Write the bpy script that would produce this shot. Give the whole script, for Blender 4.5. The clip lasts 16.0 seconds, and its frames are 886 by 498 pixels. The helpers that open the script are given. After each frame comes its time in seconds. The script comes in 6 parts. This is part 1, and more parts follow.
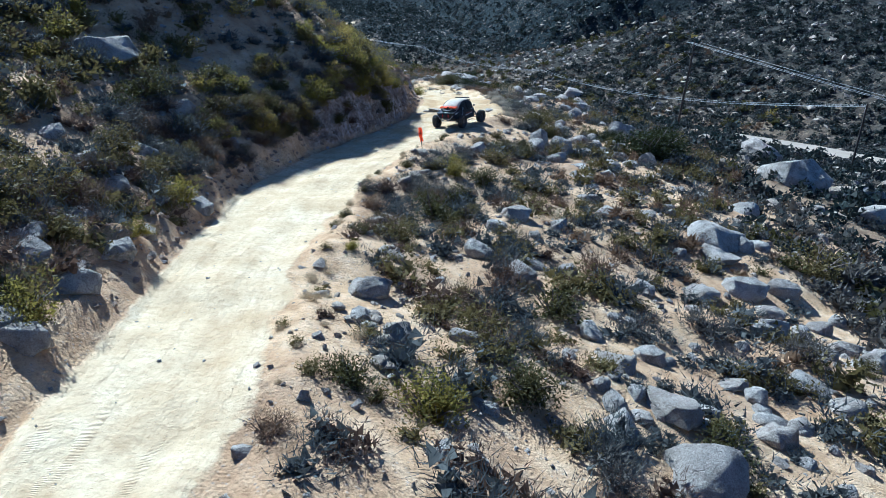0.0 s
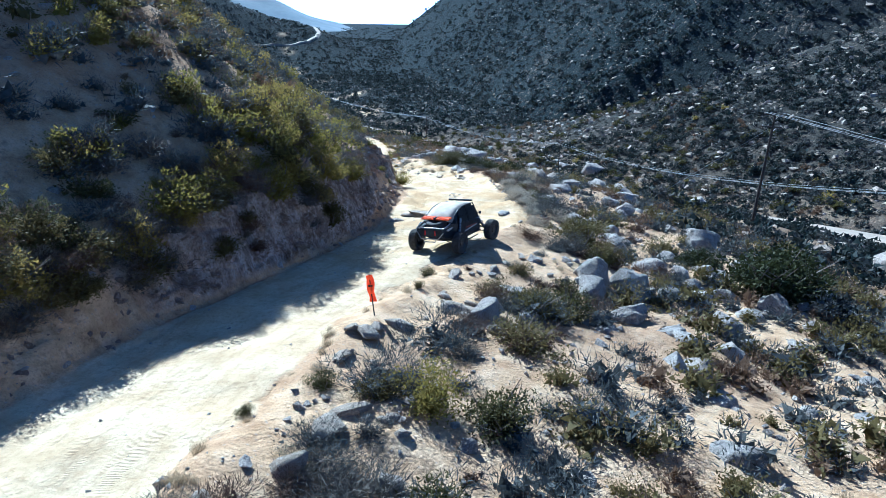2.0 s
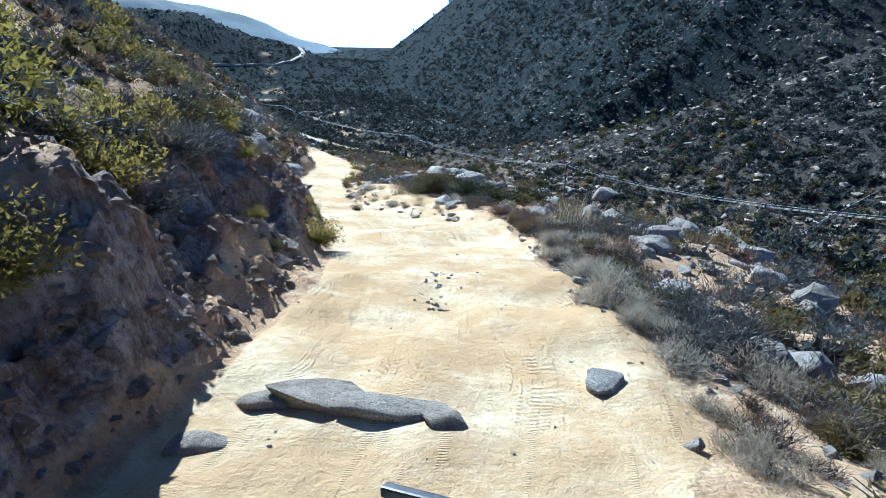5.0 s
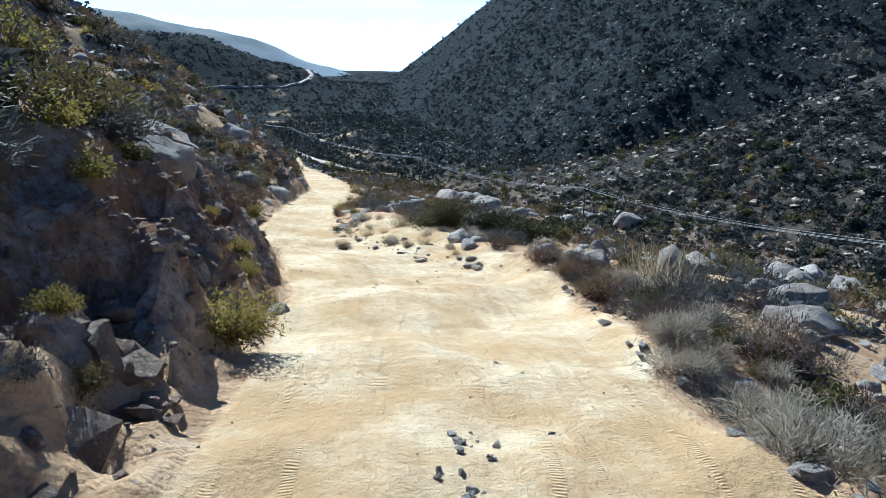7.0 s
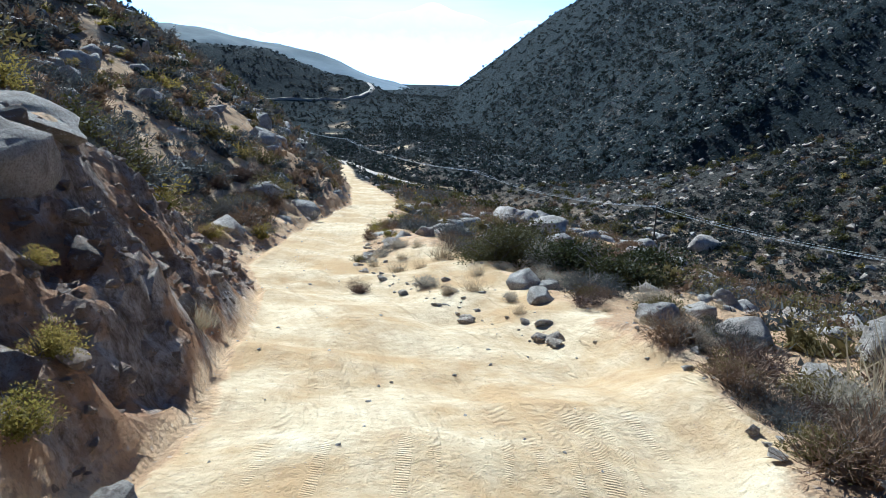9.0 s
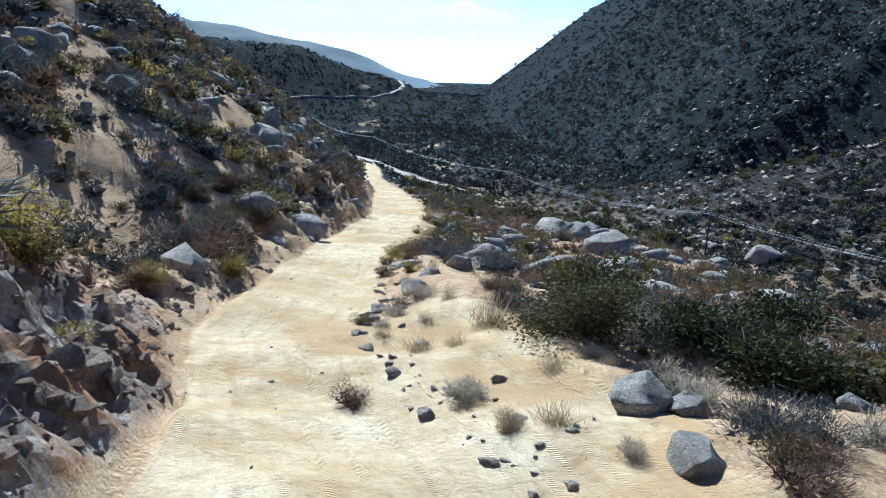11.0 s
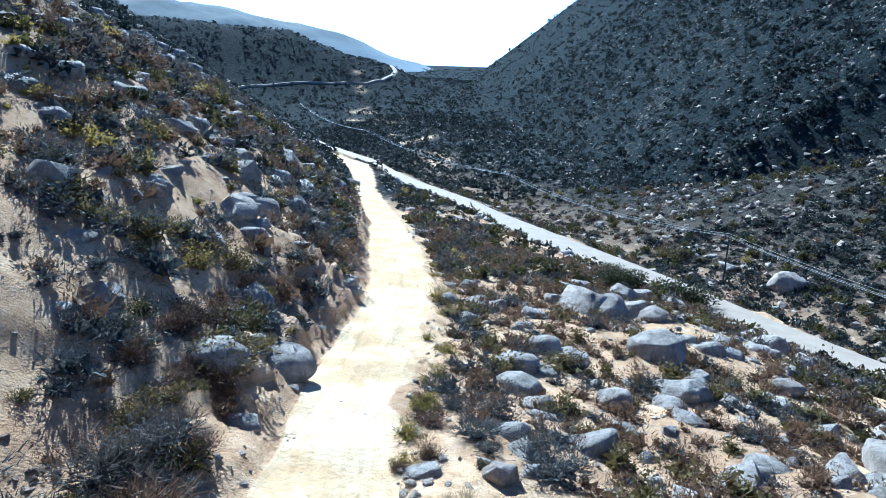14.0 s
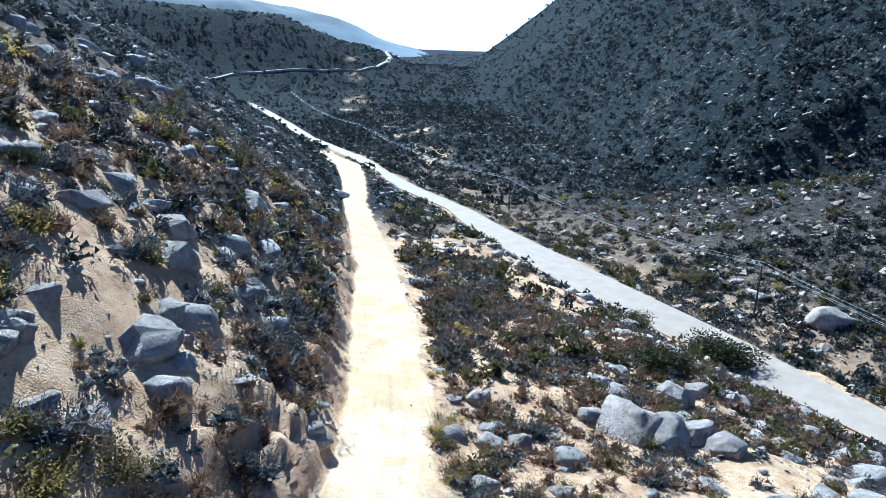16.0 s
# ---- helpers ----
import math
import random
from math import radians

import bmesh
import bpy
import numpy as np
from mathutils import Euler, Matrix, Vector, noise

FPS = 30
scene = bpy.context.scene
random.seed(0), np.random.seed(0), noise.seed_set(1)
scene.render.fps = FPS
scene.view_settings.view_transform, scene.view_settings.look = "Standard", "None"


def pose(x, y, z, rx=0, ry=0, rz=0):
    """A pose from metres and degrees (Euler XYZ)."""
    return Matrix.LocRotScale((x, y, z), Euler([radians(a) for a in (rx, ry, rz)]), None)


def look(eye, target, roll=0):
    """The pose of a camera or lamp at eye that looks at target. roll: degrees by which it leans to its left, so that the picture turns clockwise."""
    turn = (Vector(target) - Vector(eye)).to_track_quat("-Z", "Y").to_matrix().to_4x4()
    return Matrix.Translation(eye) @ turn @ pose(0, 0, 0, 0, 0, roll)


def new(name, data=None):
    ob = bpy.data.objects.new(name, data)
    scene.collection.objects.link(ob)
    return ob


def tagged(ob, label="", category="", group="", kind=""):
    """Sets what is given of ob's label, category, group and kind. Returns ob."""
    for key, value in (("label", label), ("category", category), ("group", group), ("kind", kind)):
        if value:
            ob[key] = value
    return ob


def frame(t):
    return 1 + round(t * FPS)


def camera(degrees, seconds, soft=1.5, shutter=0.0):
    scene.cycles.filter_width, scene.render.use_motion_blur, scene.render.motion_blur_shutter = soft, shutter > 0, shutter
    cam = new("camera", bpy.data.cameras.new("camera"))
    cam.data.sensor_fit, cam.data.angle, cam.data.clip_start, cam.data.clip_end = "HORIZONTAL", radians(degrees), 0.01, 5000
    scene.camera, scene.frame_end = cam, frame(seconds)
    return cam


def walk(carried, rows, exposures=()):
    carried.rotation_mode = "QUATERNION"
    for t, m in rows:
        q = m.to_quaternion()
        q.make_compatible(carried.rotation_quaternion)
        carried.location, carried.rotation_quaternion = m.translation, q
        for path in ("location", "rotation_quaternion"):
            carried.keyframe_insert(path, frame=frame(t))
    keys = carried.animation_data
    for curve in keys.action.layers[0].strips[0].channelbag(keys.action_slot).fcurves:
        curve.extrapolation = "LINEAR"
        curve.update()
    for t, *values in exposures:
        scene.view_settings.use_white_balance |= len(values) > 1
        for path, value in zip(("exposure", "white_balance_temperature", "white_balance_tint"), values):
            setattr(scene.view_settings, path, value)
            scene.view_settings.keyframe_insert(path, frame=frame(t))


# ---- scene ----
# the flight: seconds, eye, yaw, pitch, roll
PATH = [
    (0.0, (0.30, -0.32, 11.54), (0.27, 8.85, 7.53), 0.78),
    (0.5, (0.63, 4.75, 10.91), (0.54, 14.02, 7.15), 0.82),
    (1.0, (0.89, 10.51, 10.23), (0.75, 19.88, 6.75), 0.87),
    (1.5, (1.12, 16.82, 9.35), (0.96, 26.31, 6.18), 0.92),
    (2.0, (1.24, 22.24, 8.57), (1.07, 31.75, 5.46), 0.91),
    (2.5, (1.27, 27.64, 7.66), (1.14, 37.16, 4.62), 0.91),
    (3.0, (1.27, 32.74, 6.83), (1.16, 42.28, 3.85), 0.81),
    (3.5, (1.28, 37.43, 6.05), (1.21, 46.99, 3.13), 0.82),
    (4.0, (1.32, 41.94, 5.24), (1.27, 51.53, 2.39), 0.81),
    (4.2, (1.35, 43.65, 5.00), (1.31, 53.23, 2.14), 0.92),
    (6.3, (1.01, 56.89, 1.91), (1.05, 66.55, -0.66), 0.91),
    (6.5, (0.96, 57.89, 1.96), (1.03, 67.56, -0.58), 0.91),
    (7.0, (0.94, 60.01, 1.96), (0.80, 69.70, -0.53), 1.06),
    (7.5, (0.96, 62.29, 1.78), (0.81, 71.99, -0.66), 0.95),
    (8.0, (0.97, 64.58, 1.31), (0.66, 74.29, -1.06), 1.10),
    (8.5, (0.87, 67.08, 0.91), (0.33, 76.80, -1.40), 1.24),
    (9.0, (0.73, 69.51, 0.61), (-0.22, 79.19, -1.70), 1.42),
    (9.2, (0.76, 70.35, 0.59), (-0.31, 80.02, -1.74), 1.39),
    (11.3, (-1.13, 80.41, -0.15), (-2.51, 90.04, -2.49), 1.60),
    (11.5, (-1.40, 81.19, -0.16), (-2.79, 90.81, -2.48), 1.69),
    (12.0, (-1.95, 82.80, -0.11), (-3.35, 92.42, -2.44), 1.79),
    (12.5, (-2.45, 84.24, 0.24), (-3.73, 93.88, -2.07), 1.73),
    (13.0, (-2.89, 85.54, 1.35), (-4.16, 95.19, -0.96), 1.73),
    (13.5, (-3.19, 86.83, 2.60), (-4.45, 96.47, 0.27), 1.73),
    (14.0, (-3.56, 88.61, 4.30), (-4.79, 98.19, 1.72), 1.76),
    (14.5, (-3.93, 90.79, 5.79), (-5.13, 100.38, 3.23), 1.87),
    (15.0, (-4.37, 93.60, 6.31), (-5.56, 103.18, 3.69), 1.77),
    (15.5, (-4.97, 97.40, 6.78), (-6.13, 106.95, 4.05), 1.89),
    (16.0, (-5.83, 101.97, 7.26), (-6.98, 111.50, 4.47), 1.90),
]
# stops, kelvin and tint of the drone's own picture
EXPOSURES = [(0.0, 1.15, 3660, 5), (1.5, 1.32, 3570, 5), (3.0, 1.50, 3560, 5), (4.2, 1.47, 3600, 5), (6.3, 1.02, 3890, 6), (9.2, 1.02, 3910, 6), (11.3, 0.98, 3770, 5), (12.5, 1.19, 3620, 4), (14.0, 1.48, 3620, 5), (16.0, 1.54, 3720, 7)]
cam = camera(65.0, 16.0, soft=0.6)
walk(cam, [(t, look(eye, target, roll)) for t, eye, target, roll in PATH], EXPOSURES)

# ---- daylight: a sun ahead and a little to the left, clear sky ----
SUN_AZ, SUN_EL = -29.0, 35.5
world = bpy.data.worlds.new("sky")
scene.world = world
world.use_nodes = True
wt = world.node_tree
wt.nodes.clear()
sky = wt.nodes.new("ShaderNodeTexSky")
sky.sky_type = "NISHITA"
sky.sun_disc = False
sky.sun_elevation, sky.sun_rotation = radians(SUN_EL), radians(SUN_AZ)
sky.air_density, sky.dust_density, sky.ozone_density = 1.0, 0.4, 2.0
background = wt.nodes.new("ShaderNodeBackground")
background.inputs["Strength"].default_value = 0.022
world_out = wt.nodes.new("ShaderNodeOutputWorld")
wt.links.new(sky.outputs[0], background.inputs[0])
# the wide bright veil of thin haze round the sun
a, e = radians(SUN_AZ), radians(SUN_EL)
to_sun = Vector((math.sin(a) * math.cos(e), math.cos(a) * math.cos(e), math.sin(e)))
way = wt.nodes.new("ShaderNodeTexCoord")
near_sun = wt.nodes.new("ShaderNodeVectorMath")
near_sun.operation = "DOT_PRODUCT"
near_sun.inputs[1].default_value = to_sun
wt.links.new(way.outputs["Generated"], near_sun.inputs[0])
floor_ = wt.nodes.new("ShaderNodeMath")
floor_.operation = "MAXIMUM"
wt.links.new(near_sun.outputs["Value"], floor_.inputs[0])
fall = wt.nodes.new("ShaderNodeMath")
fall.operation = "POWER"
fall.inputs[1].default_value = 7.0
wt.links.new(floor_.outputs[0], fall.inputs[0])
streak = wt.nodes.new("ShaderNodeMapping")
streak.inputs["Scale"].default_value = (2.0, 2.0, 13.0)
wt.links.new(way.outputs["Generated"], streak.inputs[0])
cloud = wt.nodes.new("ShaderNodeTexNoise")
cloud.inputs["Scale"].default_value, cloud.inputs["Detail"].default_value = 1.6, 5.0
wt.links.new(streak.outputs[0], cloud.inputs["Vector"])
thin = wt.nodes.new("ShaderNodeMapRange")
thin.inputs["From Min"].default_value, thin.inputs["From Max"].default_value = 0.35, 0.65
thin.inputs["To Min"].default_value, thin.inputs["To Max"].default_value = 0.72, 1.0
wt.links.new(cloud.outputs[0], thin.inputs["Value"])
veil = wt.nodes.new("ShaderNodeMath")
veil.operation = "MULTIPLY"
wt.links.new(fall.outputs[0], veil.inputs[0])
wt.links.new(thin.outputs[0], veil.inputs[1])
# white haze low over the horizon on the sun's side
split = wt.nodes.new("ShaderNodeSeparateXYZ")
wt.links.new(way.outputs["Generated"], split.inputs[0])
low = wt.nodes.new("ShaderNodeMapRange")
low.interpolation_type = "SMOOTHSTEP"
low.inputs["From Min"].default_value, low.inputs["From Max"].default_value = 0.42, 0.02
low.inputs["To Max"].default_value = 0.95
wt.links.new(split.outputs["Z"], low.inputs["Value"])
sunward = wt.nodes.new("ShaderNodeMath")
sunward.operation = "POWER"
sunward.inputs[1].default_value = 1.3
wt.links.new(floor_.outputs[0], sunward.inputs[0])
drift = wt.nodes.new("ShaderNodeMath")
drift.operation = "MULTIPLY"
wt.links.new(sunward.outputs[0], drift.inputs[0])
wt.links.new(thin.outputs[0], drift.inputs[1])
band = wt.nodes.new("ShaderNodeMath")
band.operation = "MULTIPLY"
wt.links.new(low.outputs[0], band.inputs[0])
wt.links.new(drift.outputs[0], band.inputs[1])
total = wt.nodes.new("ShaderNodeMath")
total.operation = "MULTIPLY_ADD"
total.inputs[1].default_value = 0.08
wt.links.new(veil.outputs[0], total.inputs[0])
wt.links.new(band.outputs[0], total.inputs[2])
haze = wt.nodes.new("ShaderNodeBackground")
haze.inputs["Color"].default_value = (0.93, 0.97, 1.0, 1)
wt.links.new(total.outputs[0], haze.inputs["Strength"])
both = wt.nodes.new("ShaderNodeAddShader")
wt.links.new(background.outputs[0], both.inputs[0])
wt.links.new(haze.outputs[0], both.inputs[1])
wt.links.new(both.outputs[0], world_out.inputs[0])
sun_data = bpy.data.lights.new("sun", "SUN")
sun_data.energy, sun_data.angle, sun_data.color = 5.0, radians(0.53), (1.0, 0.755, 0.44)
sun = new("sun", sun_data)
sun.matrix_world = look(to_sun * 200.0, (0, 0, 0))

# ---- materials ----
class Nodes:
    """Short hand for building a node material."""

    def __init__(self, name):
        self.mat = bpy.data.materials.new(name)
        self.mat.use_nodes = True
        self.tree = self.mat.node_tree
        self.tree.nodes.clear()
        self.bsdf = self.add("ShaderNodeBsdfPrincipled")
        self.out = self.add("ShaderNodeOutputMaterial")
        self.link(self.bsdf.outputs[0], self.out.inputs[0])

    def add(self, kind, **settings):
        node = self.tree.nodes.new(kind)
        for key, value in settings.items():
            if key in node.inputs:
                node.inputs[key].default_value = value
        return node

    def link(self, a, b):
        self.tree.links.new(a, b)

    def coords(self, kind="Object", scale=(1, 1, 1)):
        tex = self.add("ShaderNodeTexCoord")
        mapping = self.add("ShaderNodeMapping", Scale=scale)
        self.link(tex.outputs[kind], mapping.inputs[0])
        return mapping.outputs[0]

    def place(self, scale=(1, 1, 1)):
        """World position, so that repeats of one mesh differ."""
        geo = self.add("ShaderNodeNewGeometry")
        mapping = self.add("ShaderNodeMapping", Scale=scale)
        self.link(geo.outputs["Position"], mapping.inputs[0])
        return mapping.outputs[0]

    def noise(self, vector, scale, detail=4.0, rough=0.6):
        node = self.add("ShaderNodeTexNoise", Scale=scale, Detail=detail, Roughness=rough)
        self.link(vector, node.inputs["Vector"])
        return node.outputs[0]

    def cells(self, vector, scale):
        node = self.add("ShaderNodeTexVoronoi", Scale=scale)
        self.link(vector, node.inputs["Vector"])
        return node

    def ramp(self, value, stops):
        node = self.add("ShaderNodeValToRGB")
        while len(node.color_ramp.elements) < len(stops):
            node.color_ramp.elements.new(0.5)
        for el, (pos, col) in zip(node.color_ramp.elements, stops):
            el.position = pos
            el.color = (*col, 1) if len(col) == 3 else (col[0], col[0], col[0], 1)
        self.link(value, node.inputs[0])
        return node.outputs[0]

    def mix(self, fac, a, b, mode="MIX"):
        node = self.tree.nodes.new("ShaderNodeMix")
        node.data_type, node.blend_type = "RGBA", mode
        for sock, val in ((node.inputs[0], fac), (node.inputs[6], a), (node.inputs[7], b)):
            if isinstance(val, (int, float)):
                sock.default_value = val
            elif isinstance(val, tuple):
                sock.default_value = (*val, 1)
            else:
                self.link(val, sock)
        return node.outputs[2]

    def math(self, op, a, b=0.0):
        node = self.tree.nodes.new("ShaderNodeMath")
        node.operation = op
        for sock, val in ((node.inputs[0], a), (node.inputs[1], b)):
            if isinstance(val, (int, float)):
                sock.default_value = val
            else:
                self.link(val, sock)
        return node.outputs[0]

    def attribute(self, name):
        node = self.tree.nodes.new("ShaderNodeAttribute")
        node.attribute_name = name
        return node.outputs["Fac"]

    def random(self, island=False):
        if island:
            return self.add("ShaderNodeNewGeometry").outputs["Random Per Island"]
        return self.add("ShaderNodeObjectInfo").outputs["Random"]

    def bump(self, height, strength, distance):
        node = self.add("ShaderNodeBump", Strength=strength, Distance=distance)
        self.link(height, node.inputs["Height"])
        self.link(node.outputs[0], self.bsdf.inputs["Normal"])

    def done(self, colour, rough=0.8, metal=0.0):
        if isinstance(colour, tuple):
            self.bsdf.inputs["Base Color"].default_value = (*colour, 1)
        else:
            self.link(colour, self.bsdf.inputs["Base Color"])
        if isinstance(rough, (int, float)):
            self.bsdf.inputs["Roughness"].default_value = rough
        else:
            self.link(rough, self.bsdf.inputs["Roughness"])
        self.bsdf.inputs["Metallic"].default_value = metal
        return self.mat


def ground_material():
    n = Nodes("decomposed granite soil")
    p = n.place()
    big, mid, fine = n.noise(p, 0.12, 5), n.noise(p, 1.1, 6, 0.65), n.noise(p, 14.0, 5, 0.7)
    soil = n.ramp(mid, [(0.32, (0.45, 0.30, 0.155)), (0.5, (0.66, 0.47, 0.265)), (0.68, (0.77, 0.60, 0.38))])
    soil = n.mix(n.ramp(big, [(0.42, (0.0,)), (0.62, (0.5,))]), soil, (0.36, 0.225, 0.125))
    grit = n.cells(p, 5.5)
    soil = n.mix(n.ramp(grit.outputs["Distance"], [(0.05, (0.5,)), (0.26, (0.0,))]), soil, (0.44, 0.42, 0.39))
    litter = n.math("ADD", n.noise(p, 2.6, 6, 0.75), n.math("MULTIPLY", n.math("SUBTRACT", n.noise(p, 0.45, 4), 0.5), 0.5))
    soil = n.mix(n.ramp(litter, [(0.55, (0.0,)), (0.68, (0.5,))]), soil, (0.12, 0.085, 0.058))
    soil = n.mix(n.ramp(fine, [(0.35, (0.3,)), (0.5, (0.0,))]), soil, (0.14, 0.11, 0.08))
    # the road: pale dust over tan earth, with worn lines that follow its bends
    lane = n.add("ShaderNodeCombineXYZ")
    n.link(n.attribute("across"), lane.inputs[0])
    n.link(n.math("MULTIPLY", n.attribute("onward"), 0.14), lane.inputs[1])
    lines = n.noise(lane.outputs[0], 2.4, 5, 0.6)
    sand = n.ramp(n.noise(p, 0.8, 6, 0.6), [(0.3, (0.58, 0.45, 0.265)), (0.55, (0.73, 0.605, 0.385)), (0.8, (0.80, 0.69, 0.48))])
    sand = n.mix(n.ramp(n.noise(p, 5.0, 6, 0.7), [(0.32, (0.5,)), (0.52, (0.0,))]), sand, (0.37, 0.25, 0.14))
    redder = n.math("MULTIPLY", n.ramp(n.noise(p, 0.33, 6, 0.65), [(0.42, (0.0,)), (0.58, (0.9,))]), n.ramp(n.math("MULTIPLY", n.attribute("onward"), 0.01), [(0.44, (0.35,)), (0.58, (1.0,)), (0.95, (1.0,)), (1.0, (0.75,))]))
    sand = n.mix(redder, sand, (0.50, 0.345, 0.165))
    sand = n.mix(n.ramp(lines, [(0.50, (0.0,)), (0.68, (0.35,))]), sand, (0.40, 0.275, 0.15))
    sand = n.mix(n.ramp(n.cells(p, 8.0).outputs["Distance"], [(0.06, (0.6,)), (0.15, (0.0,))]), sand, (0.33, 0.27, 0.21))
    # the cut bank: broken rock in reddish earth
    cut = n.ramp(n.noise(n.place((1, 1, 0.6)), 1.6, 8, 0.8), [(0.34, (0.10, 0.075, 0.06)), (0.43, (0.27, 0.215, 0.175)), (0.51, (0.46, 0.385, 0.32)), (0.60, (0.66, 0.59, 0.52))])
    rusty = n.math("MULTIPLY", n.ramp(n.noise(p, 0.5, 4), [(0.46, (0.0,)), (0.56, (0.8,))]), n.ramp(n.math("MULTIPLY", n.attribute("onward"), 0.01), [(0.56, (0.12,)), (0.68, (1.0,))]))
    cut = n.mix(rusty, cut, (0.50, 0.285, 0.135))
    cut = n.mix(n.ramp(n.noise(p, 7.0, 6, 0.8), [(0.38, (0.55,)), (0.48, (0.0,))]), cut, (0.09, 0.065, 0.05))
    wear = n.math("ADD", n.attribute("dirt"), n.math("MULTIPLY", n.math("SUBTRACT", n.noise(p, 1.6, 5, 0.7), 0.5), 0.7))
    worn = n.ramp(wear, [(0.38, (0.0,)), (0.6, (1.0,))])
    colour = n.mix(n.ramp(n.attribute("cut"), [(0.2, (0.0,)), (0.7, (1.0,))]), soil, cut)
    colour = n.mix(worn, colour, sand)
    # chaparral cover of slopes that stay far off, with blue haze painted in
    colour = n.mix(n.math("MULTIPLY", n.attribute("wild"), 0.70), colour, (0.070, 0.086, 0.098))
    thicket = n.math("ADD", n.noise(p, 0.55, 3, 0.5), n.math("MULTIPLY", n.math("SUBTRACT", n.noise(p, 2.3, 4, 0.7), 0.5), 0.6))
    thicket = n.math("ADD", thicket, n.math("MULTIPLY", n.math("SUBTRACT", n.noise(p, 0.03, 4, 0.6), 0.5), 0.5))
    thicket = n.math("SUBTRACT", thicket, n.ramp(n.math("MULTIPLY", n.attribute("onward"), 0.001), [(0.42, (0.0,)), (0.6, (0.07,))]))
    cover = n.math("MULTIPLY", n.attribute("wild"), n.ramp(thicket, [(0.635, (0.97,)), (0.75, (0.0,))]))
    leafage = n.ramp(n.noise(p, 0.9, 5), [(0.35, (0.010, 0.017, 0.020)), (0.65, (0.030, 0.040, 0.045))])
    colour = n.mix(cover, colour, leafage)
    coarse = n.math("ADD", n.math("MULTIPLY", fine, 0.4), n.math("ADD", mid, n.math("ADD", n.math("MULTIPLY", n.noise(p, 38.0, 5, 0.75), 0.3), n.math("MULTIPLY", n.cells(p, 11.0).outputs["Distance"], -0.35))))
    coarse = n.math("ADD", coarse, n.math("MULTIPLY", n.attribute("wild"), n.math("MULTIPLY", thicket, -12.0)))
    # tyre marks pressed into the dust
    ribs = n.add("ShaderNodeTexWave", Scale=6.2, Distortion=1.6, Detail=1.0)
    ribs.wave_type, ribs.bands_direction = "BANDS", "Y"
    n.link(p, ribs.inputs["Vector"])
    wheel = n.add("ShaderNodeCombineXYZ")
    n.link(n.attribute("across"), wheel.inputs[0])
    n.link(n.math("MULTIPLY", n.attribute("onward"), 0.05), wheel.inputs[1])
    strips = n.ramp(n.noise(wheel.outputs[0], 3.2, 2, 0.5), [(0.585, (0.0,)), (0.61, (1.0,))])
    tread = n.math("MULTIPLY", ribs.outputs["Fac"], strips)
    smooth = n.math("ADD", n.math("MULTIPLY", n.noise(p, 9.0, 6, 0.75), 0.45), n.math("MULTIPLY", lines, 0.5))
    smooth = n.math("ADD", smooth, n.math("MULTIPLY", n.noise(p, 2.2, 5, 0.65), 0.9))
    smooth = n.math("ADD", smooth, n.math("MULTIPLY", tread, 0.13))
    relief = n.mix(worn, coarse, smooth)
    crag = n.math("ADD", n.math("ADD", n.math("MULTIPLY", n.noise(n.place((1, 1, 0.8)), 1.9, 9, 0.8), 2.6), n.math("MULTIPLY", n.noise(n.place((1, 1, 1.6)), 6.5, 6, 0.75), 1.3)), n.math("MULTIPLY", n.cells(n.place((1, 1, 1.7)), 3.4).outputs["Distance"], -1.6))
    relief = n.mix(n.ramp(n.attribute("cut"), [(0.2, (0.0,)), (0.7, (1.0,))]), relief, crag)
    n.bump(relief, 0.9, 0.12)
    n.bsdf.inputs["Specular IOR Level"].default_value = 0.03
    return n.done(colour, 1.0)


def asphalt_material():
    n = Nodes("sun-bleached asphalt")
    p = n.place()
    colour = n.ramp(n.noise(p, 0.5, 6, 0.65), [(0.3, (0.33, 0.275, 0.205)), (0.7, (0.43, 0.365, 0.28))])
    colour = n.mix(n.ramp(n.noise(p, 40, 3), [(0.4, (0.3,)), (0.6, (0.0,))]), colour, (0.12, 0.12, 0.12))
    n.bump(n.noise(p, 60, 3), 0.3, 0.01)
    n.bsdf.inputs["Specular IOR Level"].default_value = 0.2
    return n.done(colour, 0.8)


